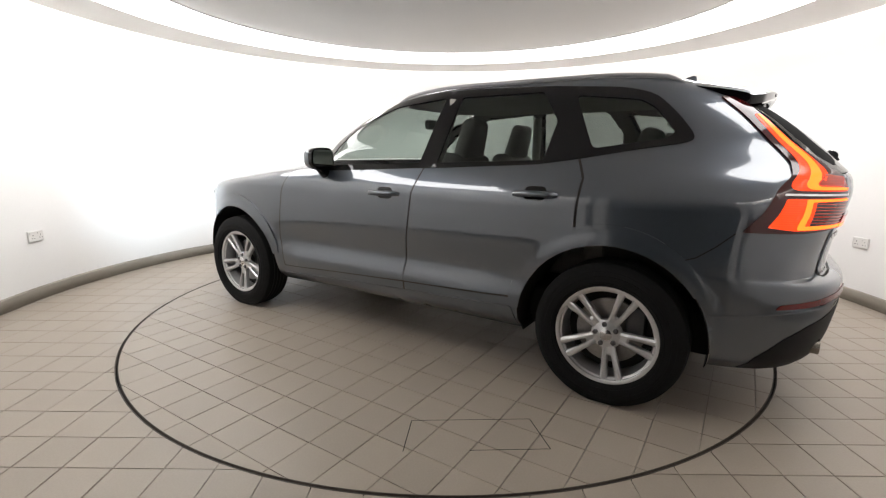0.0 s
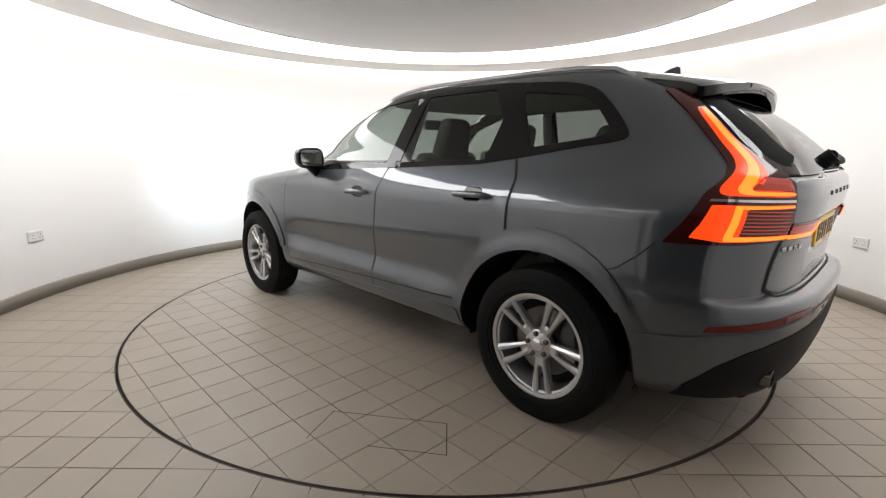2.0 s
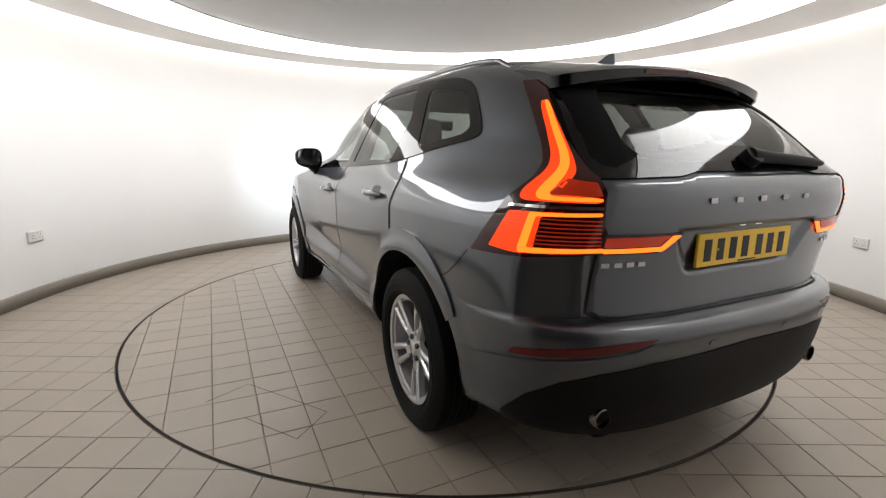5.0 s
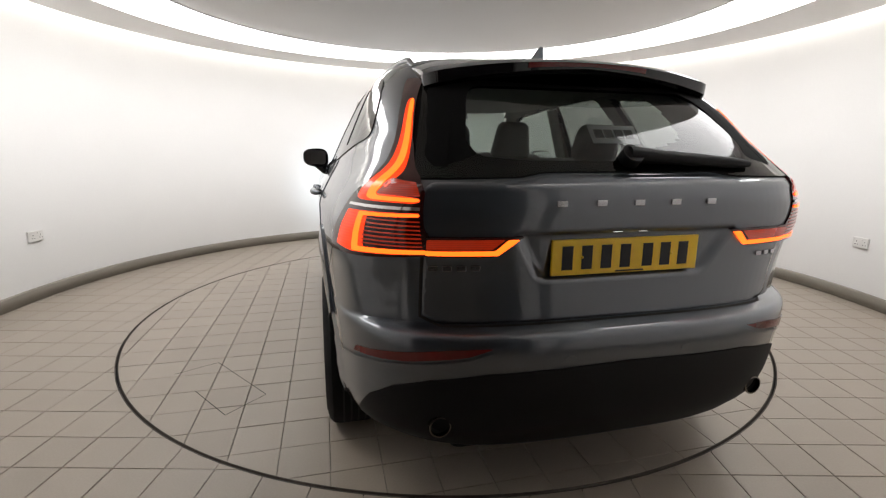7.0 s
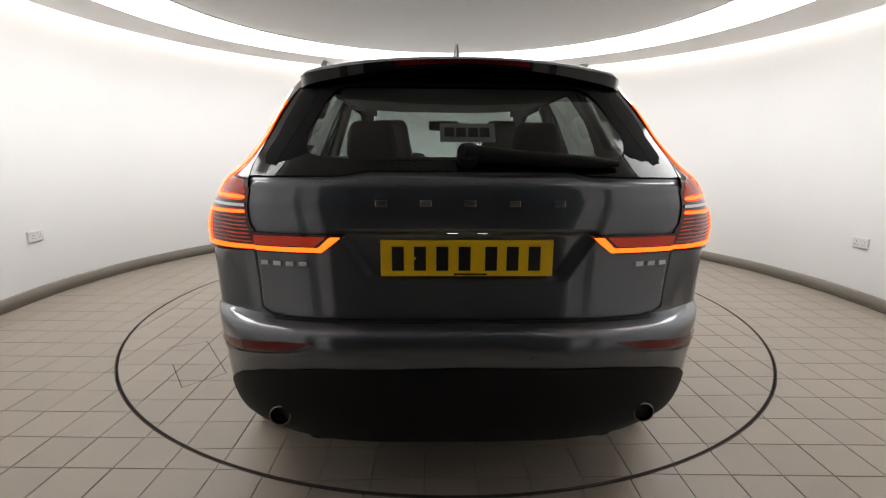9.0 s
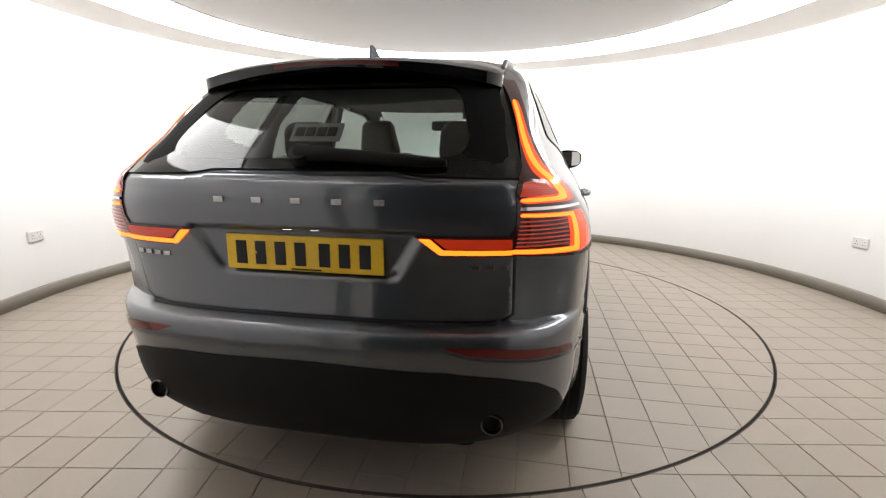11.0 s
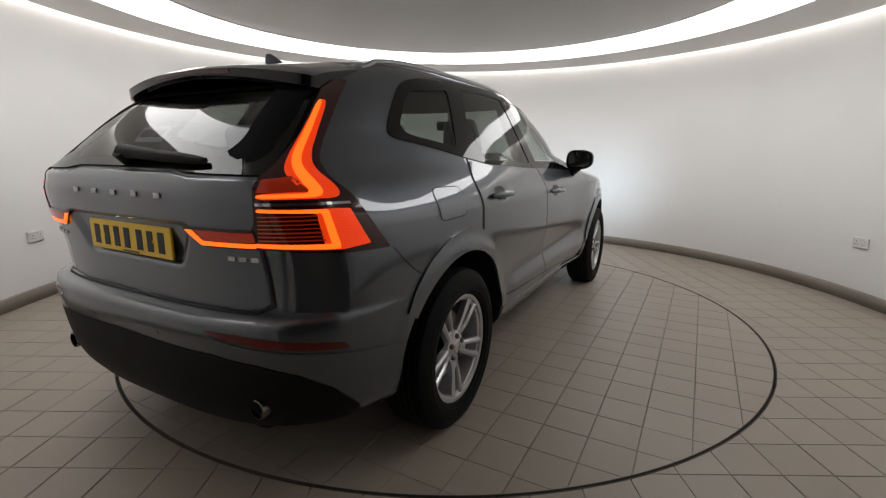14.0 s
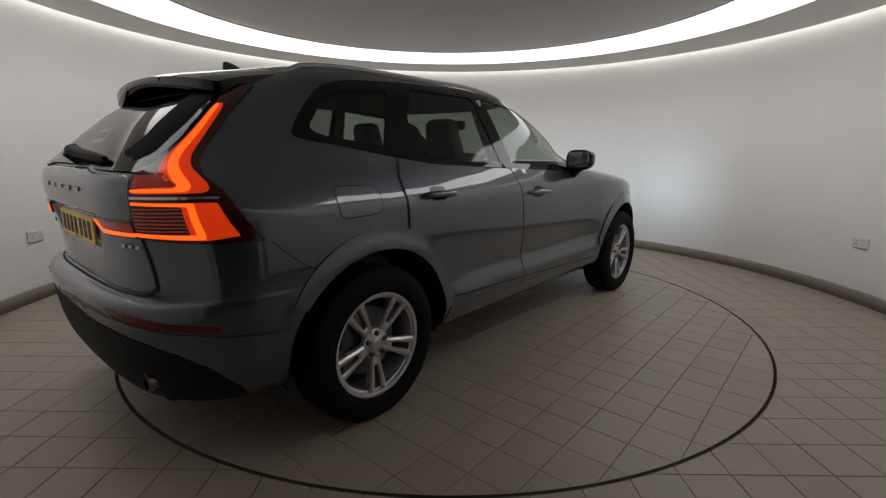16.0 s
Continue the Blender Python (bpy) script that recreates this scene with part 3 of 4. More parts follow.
for s in (1, -1):
    fd = cp("front_door", patch("side", rounded(FRONT_DOOR, 0.012), off=0.0035, rim=0.006, h=0.03), PAINT, side=s)
    rd = cp("rear_door", patch("side", rounded(REAR_DOOR, 0.012), off=0.0035, rim=0.006, h=0.03), PAINT, side=s)
    for ln in SEAMS:
        cp("shut_line", strip("side", ln, 0.012 if ln is not SEAMS[4] else 0.005, 0.0012), SEAL, side=s)
    # handles: a bar over a flat black patch that paints the hollow's shade
    for door, x0, x1, zc in ((fd, 1.228, 1.468, 0.984), (rd, 0.268, 0.506, 1.028)):
        xm = (x0 + x1) / 2
        p, n, d = cast("side", xm, zc)
        hol = rounded([(xm - 0.05, zc - 0.032), (xm + 0.05, zc - 0.032), (xm + 0.06, zc), (xm + 0.05, zc + 0.036), (xm - 0.05, zc + 0.036), (xm - 0.06, zc)], 0.03)
        cp("hollow_shade", patch("side", hol, off=0.0045, rim=0, h=0.02), BLACK, side=s, parent=door)
        y0 = p.y
        bar = tube([(x0 + 0.004, y0 + 0.006, zc), (x0 + 0.02, y0 + 0.024, zc + 0.002), (xm - 0.06, y0 + 0.036, zc + 0.004), (xm + 0.06, y0 + 0.037, zc + 0.002), (x1 - 0.02, y0 + 0.026, zc - 0.002), (x1 - 0.004, y0 + 0.006, zc - 0.004)],
                   [0.009, 0.014, 0.0165, 0.0165, 0.014, 0.009], 14)
        cp("door_handle", bar, PAINT, "painted bar door handle", side=s, parent=door)
    # arch brows and wheel wells
    for hx, a0, a1 in ((0.0, 8, 146), (2.865, 22, 165)):
        up = []
        n = 24
        for i in range(n + 1):
            t = i / n
            up.append((a0 + (a1 - a0) * t, 0.458 + 0.092 * math.sin(math.pi * min(1, max(0, 0.08 + 0.84 * t))) ** 0.45))
        poly = [(hx + ARCH_X + 0.450 * math.cos(radians(a0 + (a1 - a0) * i / n)), HUB_Z + 0.450 * math.sin(radians(a0 + (a1 - a0) * i / n))) for i in range(n + 1)]
        poly += [(hx + ARCH_X + r * math.cos(radians(a)), HUB_Z + r * math.sin(radians(a))) for a, r in reversed(up)]
        cp("arch_brow", patch("side", poly, off=0.009, rim=0.014, h=0.022), PAINT, side=s)
        n = 40
        vs, fs = [], []
        for i in range(n + 1):
            a = radians(-13 + 206 * i / n)
            for r, y in ((0.452, 0.935), (0.448, 0.90), (0.448, 0.55), (0.10, 0.55)):
                x, z = hx + ARCH_X + r * math.cos(a), max(0.272, HUB_Z + r * math.sin(a))
                vs.append((x, min(y, half_width(x, max(z, 0.3)) + 0.003), z))
        for i in range(n):
            for q in range(3):
                fs.append([i * 4 + q, i * 4 + q + 1, i * 4 + q + 5, i * 4 + q + 4][::-1])
        cp("wheel_well", (vs, fs), SATIN, "black plastic wheel arch liner", side=s)
    cp("sill", patch("side", rounded([(2.40, 0.285), (2.36, 0.345), (1.2, 0.395), (0.50, 0.42), (0.47, 0.30)], 0.02), off=0.006, rim=0.01, h=0.03), PAINT, side=s)
    cp("sill_cover", rounded_box((1.42, 0.70, 0.30), (1.95, 0.16, 0.075), 0.02), SATIN, "black underbody sill", side=s)
    # mirrors
    mbox = solid(lambda bm: bmesh.ops.create_uvsphere(bm, u_segments=28, v_segments=18, radius=1.0))
    mv = []
    for x, y, z in mbox[0]:
        q = lambda v: math.copysign(abs(v) ** 0.68, v)
        X, Y, Z = q(x), q(y), q(z)
        X = max(X, -0.45)
        mv.append((1.875 + 0.085 * X * (1 - 0.25 * max(0, Y)), 0.985 + 0.098 * Y, 1.182 + 0.074 * Z * (1 - 0.12 * Y) + 0.006 * Y))
    mh = cp("door_mirror", (mv, mbox[1]), PAINT, "dark grey door mirror", side=s)
    cp("mirror_shell", (([(min(x, 1.868) - 0.003, 0.985 + (y - 0.985) * 1.012, 1.182 + (z - 1.182) * 1.012) for x, y, z in mv]), mbox[1]), BLACK, "black mirror rim", side=s, parent=mh)
    mg = [(0.91, 1.128), (1.055, 1.135), (1.072, 1.16), (1.066, 1.232), (1.045, 1.243), (0.905, 1.238)]
    mg = rounded(mg, 0.03)
    cp("mirror_glass", ([(1.8295 + 0.02 * (y - 0.98), y, z) for y, z in mg], [list(range(len(mg)))]), MIRROR, "mirror glass", side=s, parent=mh, smooth=False)
    cp("mirror_foot", tube([(1.90, 0.87, 1.085), (1.89, 0.925, 1.09), (1.88, 0.97, 1.13)], [0.045, 0.036, 0.034], 12), BLACK, side=s, parent=mh)
    # roof rail
    pts = []
    for i in range(22):
        x = -0.20 + 1.75 * i / 21
        yy = 0.555 + 0.045 * math.sin(math.pi * i / 21) - 0.02 * (i / 21)
        p, n, d = cast("top", x, yy)
        up = 0.014 if 0 < i < 21 else -0.006
        pts.append((p.x, p.y, p.z + up))
    cp("roof_rail", tube(pts, 0.011, 10), RAIL, "slim raised roof rail", side=s)

# headlamps
BEAM = material("headlamp_bulb", (0.8, 0.8, 0.8), 0.2, emit=(0.72, 0.88, 1.0), power=1000.0)
for s in (1, -1):
    p, n, d = cast("front", 0.63, 0.86)
    drum = lathe([(0.002, 0.050), (-0.002, 0.054), (-0.10, 0.050), (-0.105, 0.0001)], "x", 28)
    lamp = cp("headlamp", ([(x + p.x, y + 0.63, z + 0.86) for x, y, z in drum[0]], drum[1]), BLACK, "lit headlamp in a dark round housing", side=s)
    disc = lathe([(-0.095, 0.046), (-0.09, 0.03), (-0.088, 0.0001)], "x", 28)
    cp("bulb", ([(x + p.x, y + 0.63, z + 0.86) for x, y, z in disc[0]], disc[1]), BEAM, "glowing cool white bulb", side=s, parent=lamp)

# tailgate with the plate hollow
TAILGATE = rounded([(-0.622, 1.142), (-0.684, 1.09), (-0.684, 1.0), (-0.64, 0.985), (-0.642, 0.74), (-0.59, 0.716), (0.59, 0.716), (0.642, 0.74), (0.64, 0.985), (0.684, 1.0), (0.684, 1.09), (0.622, 1.142),
                    (0.37, 1.147), (0.29, 1.161), (-0.29, 1.161), (-0.37, 1.147)], 0.015)


def hollow(y, z):
    half = 0.40 - 0.10 * (1.0 - z) / 0.16
    a = min(1.0, max(0.0, (half - abs(y)) / 0.035))
    top = min(1.0, max(0.0, (1.002 - z) / 0.018))
    low = min(1.0, max(0.0, (z - 0.838) / 0.020))
    return -0.020 * a * top * low


tailgate = cp("tailgate", patch("back", TAILGATE, off=0.0045, rim=0.008, h=0.0095, shape=hollow), PAINT, creases=False)
cp("shut_line", strip("back", [(-0.647, 0.99), (-0.648, 0.736), (-0.594, 0.709), (0.594, 0.709), (0.648, 0.736), (0.647, 0.99)], 0.010, 0.0015), SEAL)
p, n, d = cast("back", 0, 0.918)
plate = cp("number_plate", rounded_box((p.x + 0.004, 0, 0.915), (0.010, 0.52, 0.112), 0.003), YELLOW, "yellow number plate with black characters", parent=tailgate, smooth=False)
for y in (0.208, 0.142, 0.075, 0.008, -0.072, -0.137, -0.203):
    cp("character_bar", rounded_box((p.x - 0.0015, y, 0.914), (0.002, 0.036, 0.074), 0.0), INKBLACK, parent=plate, smooth=False)
cp("maker_bar", rounded_box((p.x - 0.0015, -0.01, 0.866), (0.002, 0.10, 0.005), 0.0), INKBLACK, parent=plate, smooth=False)
for y in (0.159, -0.159):
    cp("plate_screw", solid(lambda bm: bmesh.ops.create_uvsphere(bm, u_segments=10, v_segments=6, radius=0.005, matrix=Matrix.Translation((p.x - 0.002, y, 0.915)))), YELLOW, parent=plate)
for y in (0.252, 0.124, -0.003, -0.132, -0.262):
    p, n, d = cast("back", y, 1.083)
    cp("badge_block", rounded_box((p.x - 0.007, y, 1.083), (0.006, 0.034, 0.019), 0.002), BADGE, "small chrome badge block", parent=tailgate, smooth=False)
for y0, k in ((0.618, 4), (-0.535, 3)):
    for i in range(k):
        y = y0 - i * 0.041
        p, n, d = cast("back", y, 0.893)
        tilt = Matrix.Rotation(-math.atan2(n.y, -n.x), 4, "Z")
        cp("badge_block", rounded_box((p.x - 0.0075 + 0.0, y, 0.893), (0.005, 0.028, 0.016), 0.0015, tilt), BADGE, "small chrome model badge block", parent=tailgate, smooth=False)
for y in (0.045, -0.045):
    cp("plate_lamp", rounded_box((-0.868, y * 1.0, 0.994), (0.02, 0.03, 0.006), 0.001), material("plate_lamp_lens", (0.8, 0.8, 0.8), 0.3, emit=(0.75, 0.85, 1.0), power=5.0), parent=tailgate, smooth=False)

# lamps
LENS_OUT = [(0.180, 1.483), (0.128, 1.385), (0.070, 1.252), (0.056, 1.195), (0.082, 1.147), (0.155, 1.088), (0.278, 0.912), (0.085, 0.916), (-0.148, 0.934), (-0.148, 1.0), (-0.138, 1.012),
            (-0.138, 1.118), (-0.118, 1.147), (-0.078, 1.178), (-0.004, 1.271), (0.043, 1.361), (0.103, 1.480)]
GLOW_UP = [(0.070, 1.398), (0.100, 1.400), (0.058, 1.290), (0.030, 1.212), (0.040, 1.168), (0.112, 1.108), (0.110, 1.082), (-0.128, 1.082), (-0.128, 1.098), (0.012, 1.104), (-0.052, 1.155), (-0.040, 1.20), (0.004, 1.280)]
CORE_UP = [(0.068, 1.396), (0.085, 1.398), (0.034, 1.281), (0.000, 1.205), (0.006, 1.166), (0.062, 1.111), (0.058, 1.086), (-0.128, 1.086), (-0.128, 1.096), (0.034, 1.097), (-0.020, 1.152), (-0.030, 1.200), (0.011, 1.280)]
GLOW_LOW = [(-0.128, 1.058), (0.140, 1.050), (0.205, 0.938), (0.116, 0.928), (-0.142, 0.939), (-0.142, 0.953), (0.062, 0.947), (0.040, 1.040), (-0.128, 1.047)]
CORE_LOW = [(-0.128, 1.056), (0.074, 1.050), (0.108, 0.948), (0.108, 0.932), (-0.142, 0.941), (-0.142, 0.952), (0.082, 0.948), (0.055, 1.040), (-0.128, 1.048)]
FIN = [(0.358, 0.990), (0.640, 0.992), (0.640, 0.932), (0.448, 0.930), (0.424, 0.952)]
FIN_CORE = [(0.372, 0.983), (0.432, 0.936), (0.636, 0.938), (0.636, 0.951), (0.442, 0.950), (0.405, 0.983)]
for s in (1, -1):
    lamp = cp("tail_lamp", patch("diag", rounded(LENS_OUT, 0.012), off=0.009, rim=0.016, h=0.02), LENS, "dark red tail lamp with lit orange light guides", side=s)
    cp("lit_lens", patch("diag", rounded(GLOW_UP, 0.035), off=0.0105, rim=0.003, h=0.015), LENSGLOW, side=s, parent=lamp)
    cp("lit_lens", patch("diag", rounded(GLOW_LOW, 0.006), off=0.0105, rim=0.003, h=0.015), LENSGLOW, side=s, parent=lamp)
    cp("light_guide", patch("diag", rounded(CORE_UP, 0.035), off=0.0125, rim=0.003, h=0.012), GUIDE, side=s, parent=lamp)
    cp("light_guide", patch("diag", rounded(CORE_LOW, 0.005), off=0.0125, rim=0.003, h=0.012), GUIDE, side=s, parent=lamp)
    cp("lit_lens", patch("diag", rounded([(-0.110, 1.138), (-0.026, 1.146), (0.030, 1.102), (-0.128, 1.101)], 0.006), off=0.0108, rim=0.003, h=0.015), FINGLOW, side=s, parent=lamp)
    cp("chrome_strip", patch("diag", [(-0.13, 1.066), (0.145, 1.062), (0.140, 1.070), (-0.13, 1.075)], off=0.0115, rim=0.003, h=0.015), CHROME, side=s, parent=lamp)
    for i in range(7):
        z = 1.036 - i * 0.012
        cp("lens_rib", patch("diag", [(-0.128, z), (0.04 + i * 0.004, z), (0.04 + i * 0.004, z - 0.004), (-0.128, z - 0.004)], off=0.011, rim=0.002, h=0.02), RIBGLOW, side=s, parent=lamp)
    fin = cp("tailgate_lamp", patch("back", rounded(FIN, 0.006), off=0.012, rim=0.012, h=0.02), LENS, "slim dark red lamp on the tailgate", side=s)
    cp("lit_lens", patch("back", rounded([(0.415, 0.984), (0.636, 0.985), (0.636, 0.955), (0.452, 0.954)], 0.005), off=0.0132, rim=0.003, h=0.015), FINGLOW, side=s, parent=fin)
    cp("light_guide", patch("back", rounded(FIN_CORE, 0.004), off=0.0145, rim=0.003, h=0.012), GUIDE, side=s, parent=fin)
    refl = rounded([(0.290, 0.662), (0.330, 0.638), (0.44, 0.611), (0.565, 0.591), (0.555, 0.614), (0.44, 0.641), (0.36, 0.659)], 0.006)
    cp("bumper_reflector", patch("turn", refl, off=0.0045, rim=0.007, h=0.02), DULLRED, "dark red bumper reflector", side=s)
    cp("bumper_bead", strip("turn", [(0.70, 0.538), (0.66, 0.545), (0.56, 0.572), (0.53, 0.580), (0.44, 0.597), (0.33, 0.624), (0.29, 0.648)], 0.008, 0.004), PAINT, side=s)
    tip = lathe([(0.0, 0.037), (0.002, 0.043), (0.10, 0.042), (0.10, 0.036), (0.006, 0.036)], "x", 28)
    cp("exhaust_tip", ([(x * 0.85 - 0.852, y * 0.82 + 0.597, z * 0.82 + 0.388) for x, y, z in tip[0]], tip[1]), TIPSTEEL, "dull steel exhaust tip", side=s)
    inner = lathe([(0.02, 0.037), (0.06, 0.0001)], "x", 20)
    cp("exhaust_bore", ([(x * 0.85 - 0.852, y * 0.82 + 0.597, z * 0.82 + 0.388) for x, y, z in inner[0]], inner[1]), SEAL, side=s)
VAL = [(-0.60, 0.285), (-0.585, 0.36), (-0.53, 0.455), (-0.47, 0.515), (-0.40, 0.552), (-0.30, 0.577), (0.0, 0.588), (0.30, 0.577), (0.40, 0.552), (0.47, 0.515), (0.53, 0.455), (0.585, 0.36), (0.60, 0.285)]
cp("bumper_valance", patch("turn", VAL, off=0.004, rim=0.008, h=0.025), SATIN, "black plastic lower rear bumper")
for s in (1, -1):
    disc = [(0.14 + 0.0125 * math.cos(q * math.pi / 8), 0.612 + 0.011 * math.sin(q * math.pi / 8)) for q in range(16)]
    cp("parking_sensor", patch("turn", disc, off=0.0022, rim=0.003, h=0.006), PAINT, "round painted parking sensor", side=s)
cp("underbody", rounded_box((-0.40, 0, 0.30), (0.75, 1.1, 0.14), 0.05), SATIN)

# spoiler
vs, fs = [], []
n = 40
for i in range(n + 1):
    y = -0.572 + 1.144 * i / n
    q = abs(y) / 0.585
    fx = -0.215 - 0.03 * q * q
    p, nn, d = cast("top", fx, y)
    zr = p.z if p.z > 1.4 else 1.52
    xt = -0.578 + 0.070 * q ** 2.2 + (0.06 * max(0, (q - 0.9) / 0.1) ** 2)
    zt = 1.543 - 0.048 * q ** 2.2
    zb = zt - 0.040 - 0.020 * q
    prof = [(fx, zr + 0.003), (fx * 0.66 + xt * 0.34, (zr * 0.62 + zt * 0.38) + 0.006), (fx * 0.3 + xt * 0.7, zr * 0.25 + zt * 0.75 + 0.006), (xt + 0.02, zt + 0.003), (xt, zt - 0.008), (xt + 0.004, zb + 0.012), (xt + 0.02, zb), (xt + 0.14, zb + 0.004), (fx - 0.08, zr - 0.09)]
    vs += [(a, y, b) for a, b in prof]
k = 9
quads = [(q, [i * k + q, (i + 1) * k + q, (i + 1) * k + q + 1, i * k + q + 1]) for i in range(n) for q in range(k - 1)]
ends = [list(range(k)), [n * k + q for q in range(k)][::-1]]
spoiler = cp("spoiler", (vs, [f for q, f in quads if q < 4]), PAINT, "body-coloured roof spoiler with a black underside")
cp("spoiler_lip", (vs, [f for q, f in quads if q >= 4] + ends), BLACK, "gloss black rear face and underside", parent=spoiler)
bl = [(vs[i * k + 4][0] * (1 - f) + vs[i * k + 5][0] * f - 0.003, vs[i * k + 4][1], vs[i * k + 4][2] * (1 - f) + vs[i * k + 5][2] * f) for i in range(12, 29) for f in (0.08, 0.68)]
cp("brake_lamp", (bl, [[i * 2, i * 2 + 2, i * 2 + 3, i * 2 + 1] for i in range(16)]), BRAKE, "unlit dark red high brake lamp", parent=spoiler)
# aerial fin
av, af = [], []
for i, (x, h, w) in enumerate(((-0.06, 0.0, 0.022), (-0.10, 0.026, 0.022), (-0.14, 0.050, 0.018), (-0.17, 0.064, 0.012), (-0.185, 0.062, 0.008), (-0.195, 0.0, 0.006))):
    z0 = cast("top", x, 0)[0].z - 0.003
    av += [(x, -w, z0), (x, -w * 0.35, z0 + h), (x, w * 0.35, z0 + h), (x, w, z0)]
for i in range(5):
    for q in range(3):
        af.append([i * 4 + q, i * 4 + q + 1, i * 4 + q + 5, i * 4 + q + 4])
cp("aerial_fin", (av, af), PAINT, "small shark-fin aerial")
# rear wiper
wp = []
for i in range(9):
    t = i / 8
    p, n_, d = cast("back", 0.012 - 0.455 * t, 1.206 - 0.022 * t)
    wp.append(tuple(p + n_ * (0.028 - 0.010 * t)))
wiper = cp("rear_wiper", tube(wp, [0.026, 0.024, 0.021, 0.02, 0.02, 0.019, 0.018, 0.016, 0.010], 12), SATIN, "black rear wiper arm")
p, n_, d = cast("back", 0.0, 1.203)
cp("wiper_cap", tube([tuple(p - n_ * 0.01), tuple(p + n_ * 0.04)], 0.034, 16), SATIN, parent=wiper)
# fuel flap on the right-hand flank
flap = rounded([(-0.196, 1.075), (-0.190, 0.972), (-0.165, 0.962), (0.005, 0.968), (0.028, 0.99), (0.026, 1.06), (0.0, 1.085), (-0.17, 1.088)], 0.03)
cp("fuel_flap", patch("side", flap, off=0.002, rim=0.004, h=0.025), PAINT, side=-1)
cp("shut_line", strip("side", [(a - 0.0, b) for a, b in flap] + [flap[0]], 0.009, 0.001), SEAL, side=-1)

# cabin
def tapered(c, size, bevel, rot, top):
    """A padded block that narrows across the car towards its top."""
    vs, fs = rounded_box((0, 0, 0), size, bevel)
    out = []
    for x, y, z in vs:
        f = (z / size[2] + 0.5)
        out.append(tuple(rot @ Vector((x, y * (1 + (top - 1) * f * f), z)) + Vector(c)))
    return out, fs


for y in (0.38, -0.38):
    tilt = Matrix.Rotation(radians(-14), 4, "Y")
    seat = cp("front_seat", rounded_box((1.18, y, 0.92), (0.16, 0.50, 0.62), 0.06, tilt), SEAT, "grey leather front seat")
    cp("headrest", tapered((1.065, y, 1.315), (0.10, 0.29, 0.26), 0.042, tilt, 0.68), SEAT, parent=seat)
    cp("cushion", rounded_box((1.45, y, 0.62), (0.5, 0.50, 0.16), 0.05), SEAT, parent=seat)
    tilt = Matrix.Rotation(radians(-18), 4, "Y")
    cp("rear_headrest", tapered((-0.03, y, 1.275), (0.11, 0.235, 0.18), 0.045, tilt, 0.80), SEAT, "rear headrest")
    for q in (-0.055, 0.055):
        cp("headrest_post", tube([(0.0, y + q, 1.15), (-0.02, y + q, 1.22)], 0.008), CHROME)
bench = cp("rear_bench", rounded_box((0.10, 0, 0.90), (0.15, 1.20, 0.62), 0.05, Matrix.Rotation(radians(-16), 4, "Y")), SEAT, "grey leather rear bench")
cp("cushion", rounded_box((0.42, 0, 0.62), (0.5, 1.2, 0.16), 0.05), SEAT, parent=bench)
cp("dashboard", rounded_box((2.02, 0, 1.0), (0.42, 1.36, 0.22), 0.06), CABIN)
wheel_ring = lathe([(0.0, 0.165), (0.012, 0.178), (0.0, 0.19), (-0.012, 0.178), (0.0, 0.165)], "x", 28)
rot = Matrix.Rotation(radians(-22), 4, "Y")
cp("steering_wheel", ([tuple(rot @ Vector(v) + Vector((1.70, -0.38, 1.06))) for v in wheel_ring[0]], wheel_ring[1]), CABIN)
cp("inside_mirror", rounded_box((1.62, 0.0, 1.44), (0.04, 0.24, 0.075), 0.018), CABIN)
for y in (0.66, -0.66):
    cp("door_pillar", tube([(1.09, y * 1.22, 1.12), (1.03, y, 1.53)], 0.035, 10), LINING)
# printed card inside the rear window
tilt = Matrix.Rotation(radians(-41), 4, "Y")
p, n_, d = cast("back", -0.005, 1.287)
card = cp("dealer_card", rounded_box((p.x + 0.006, -0.005, 1.287), (0.002, 0.172, 0.076), 0.0, tilt.inverted()), CARD, "small grey printed card in the rear window", smooth=False)
for y in (0.052, 0.016, -0.022, -0.058):
    cp("print_bar", rounded_box((p.x + 0.0035, y, 1.289), (0.002, 0.030, 0.036), 0.0, tilt.inverted()), INKBLACK, parent=card, smooth=False)


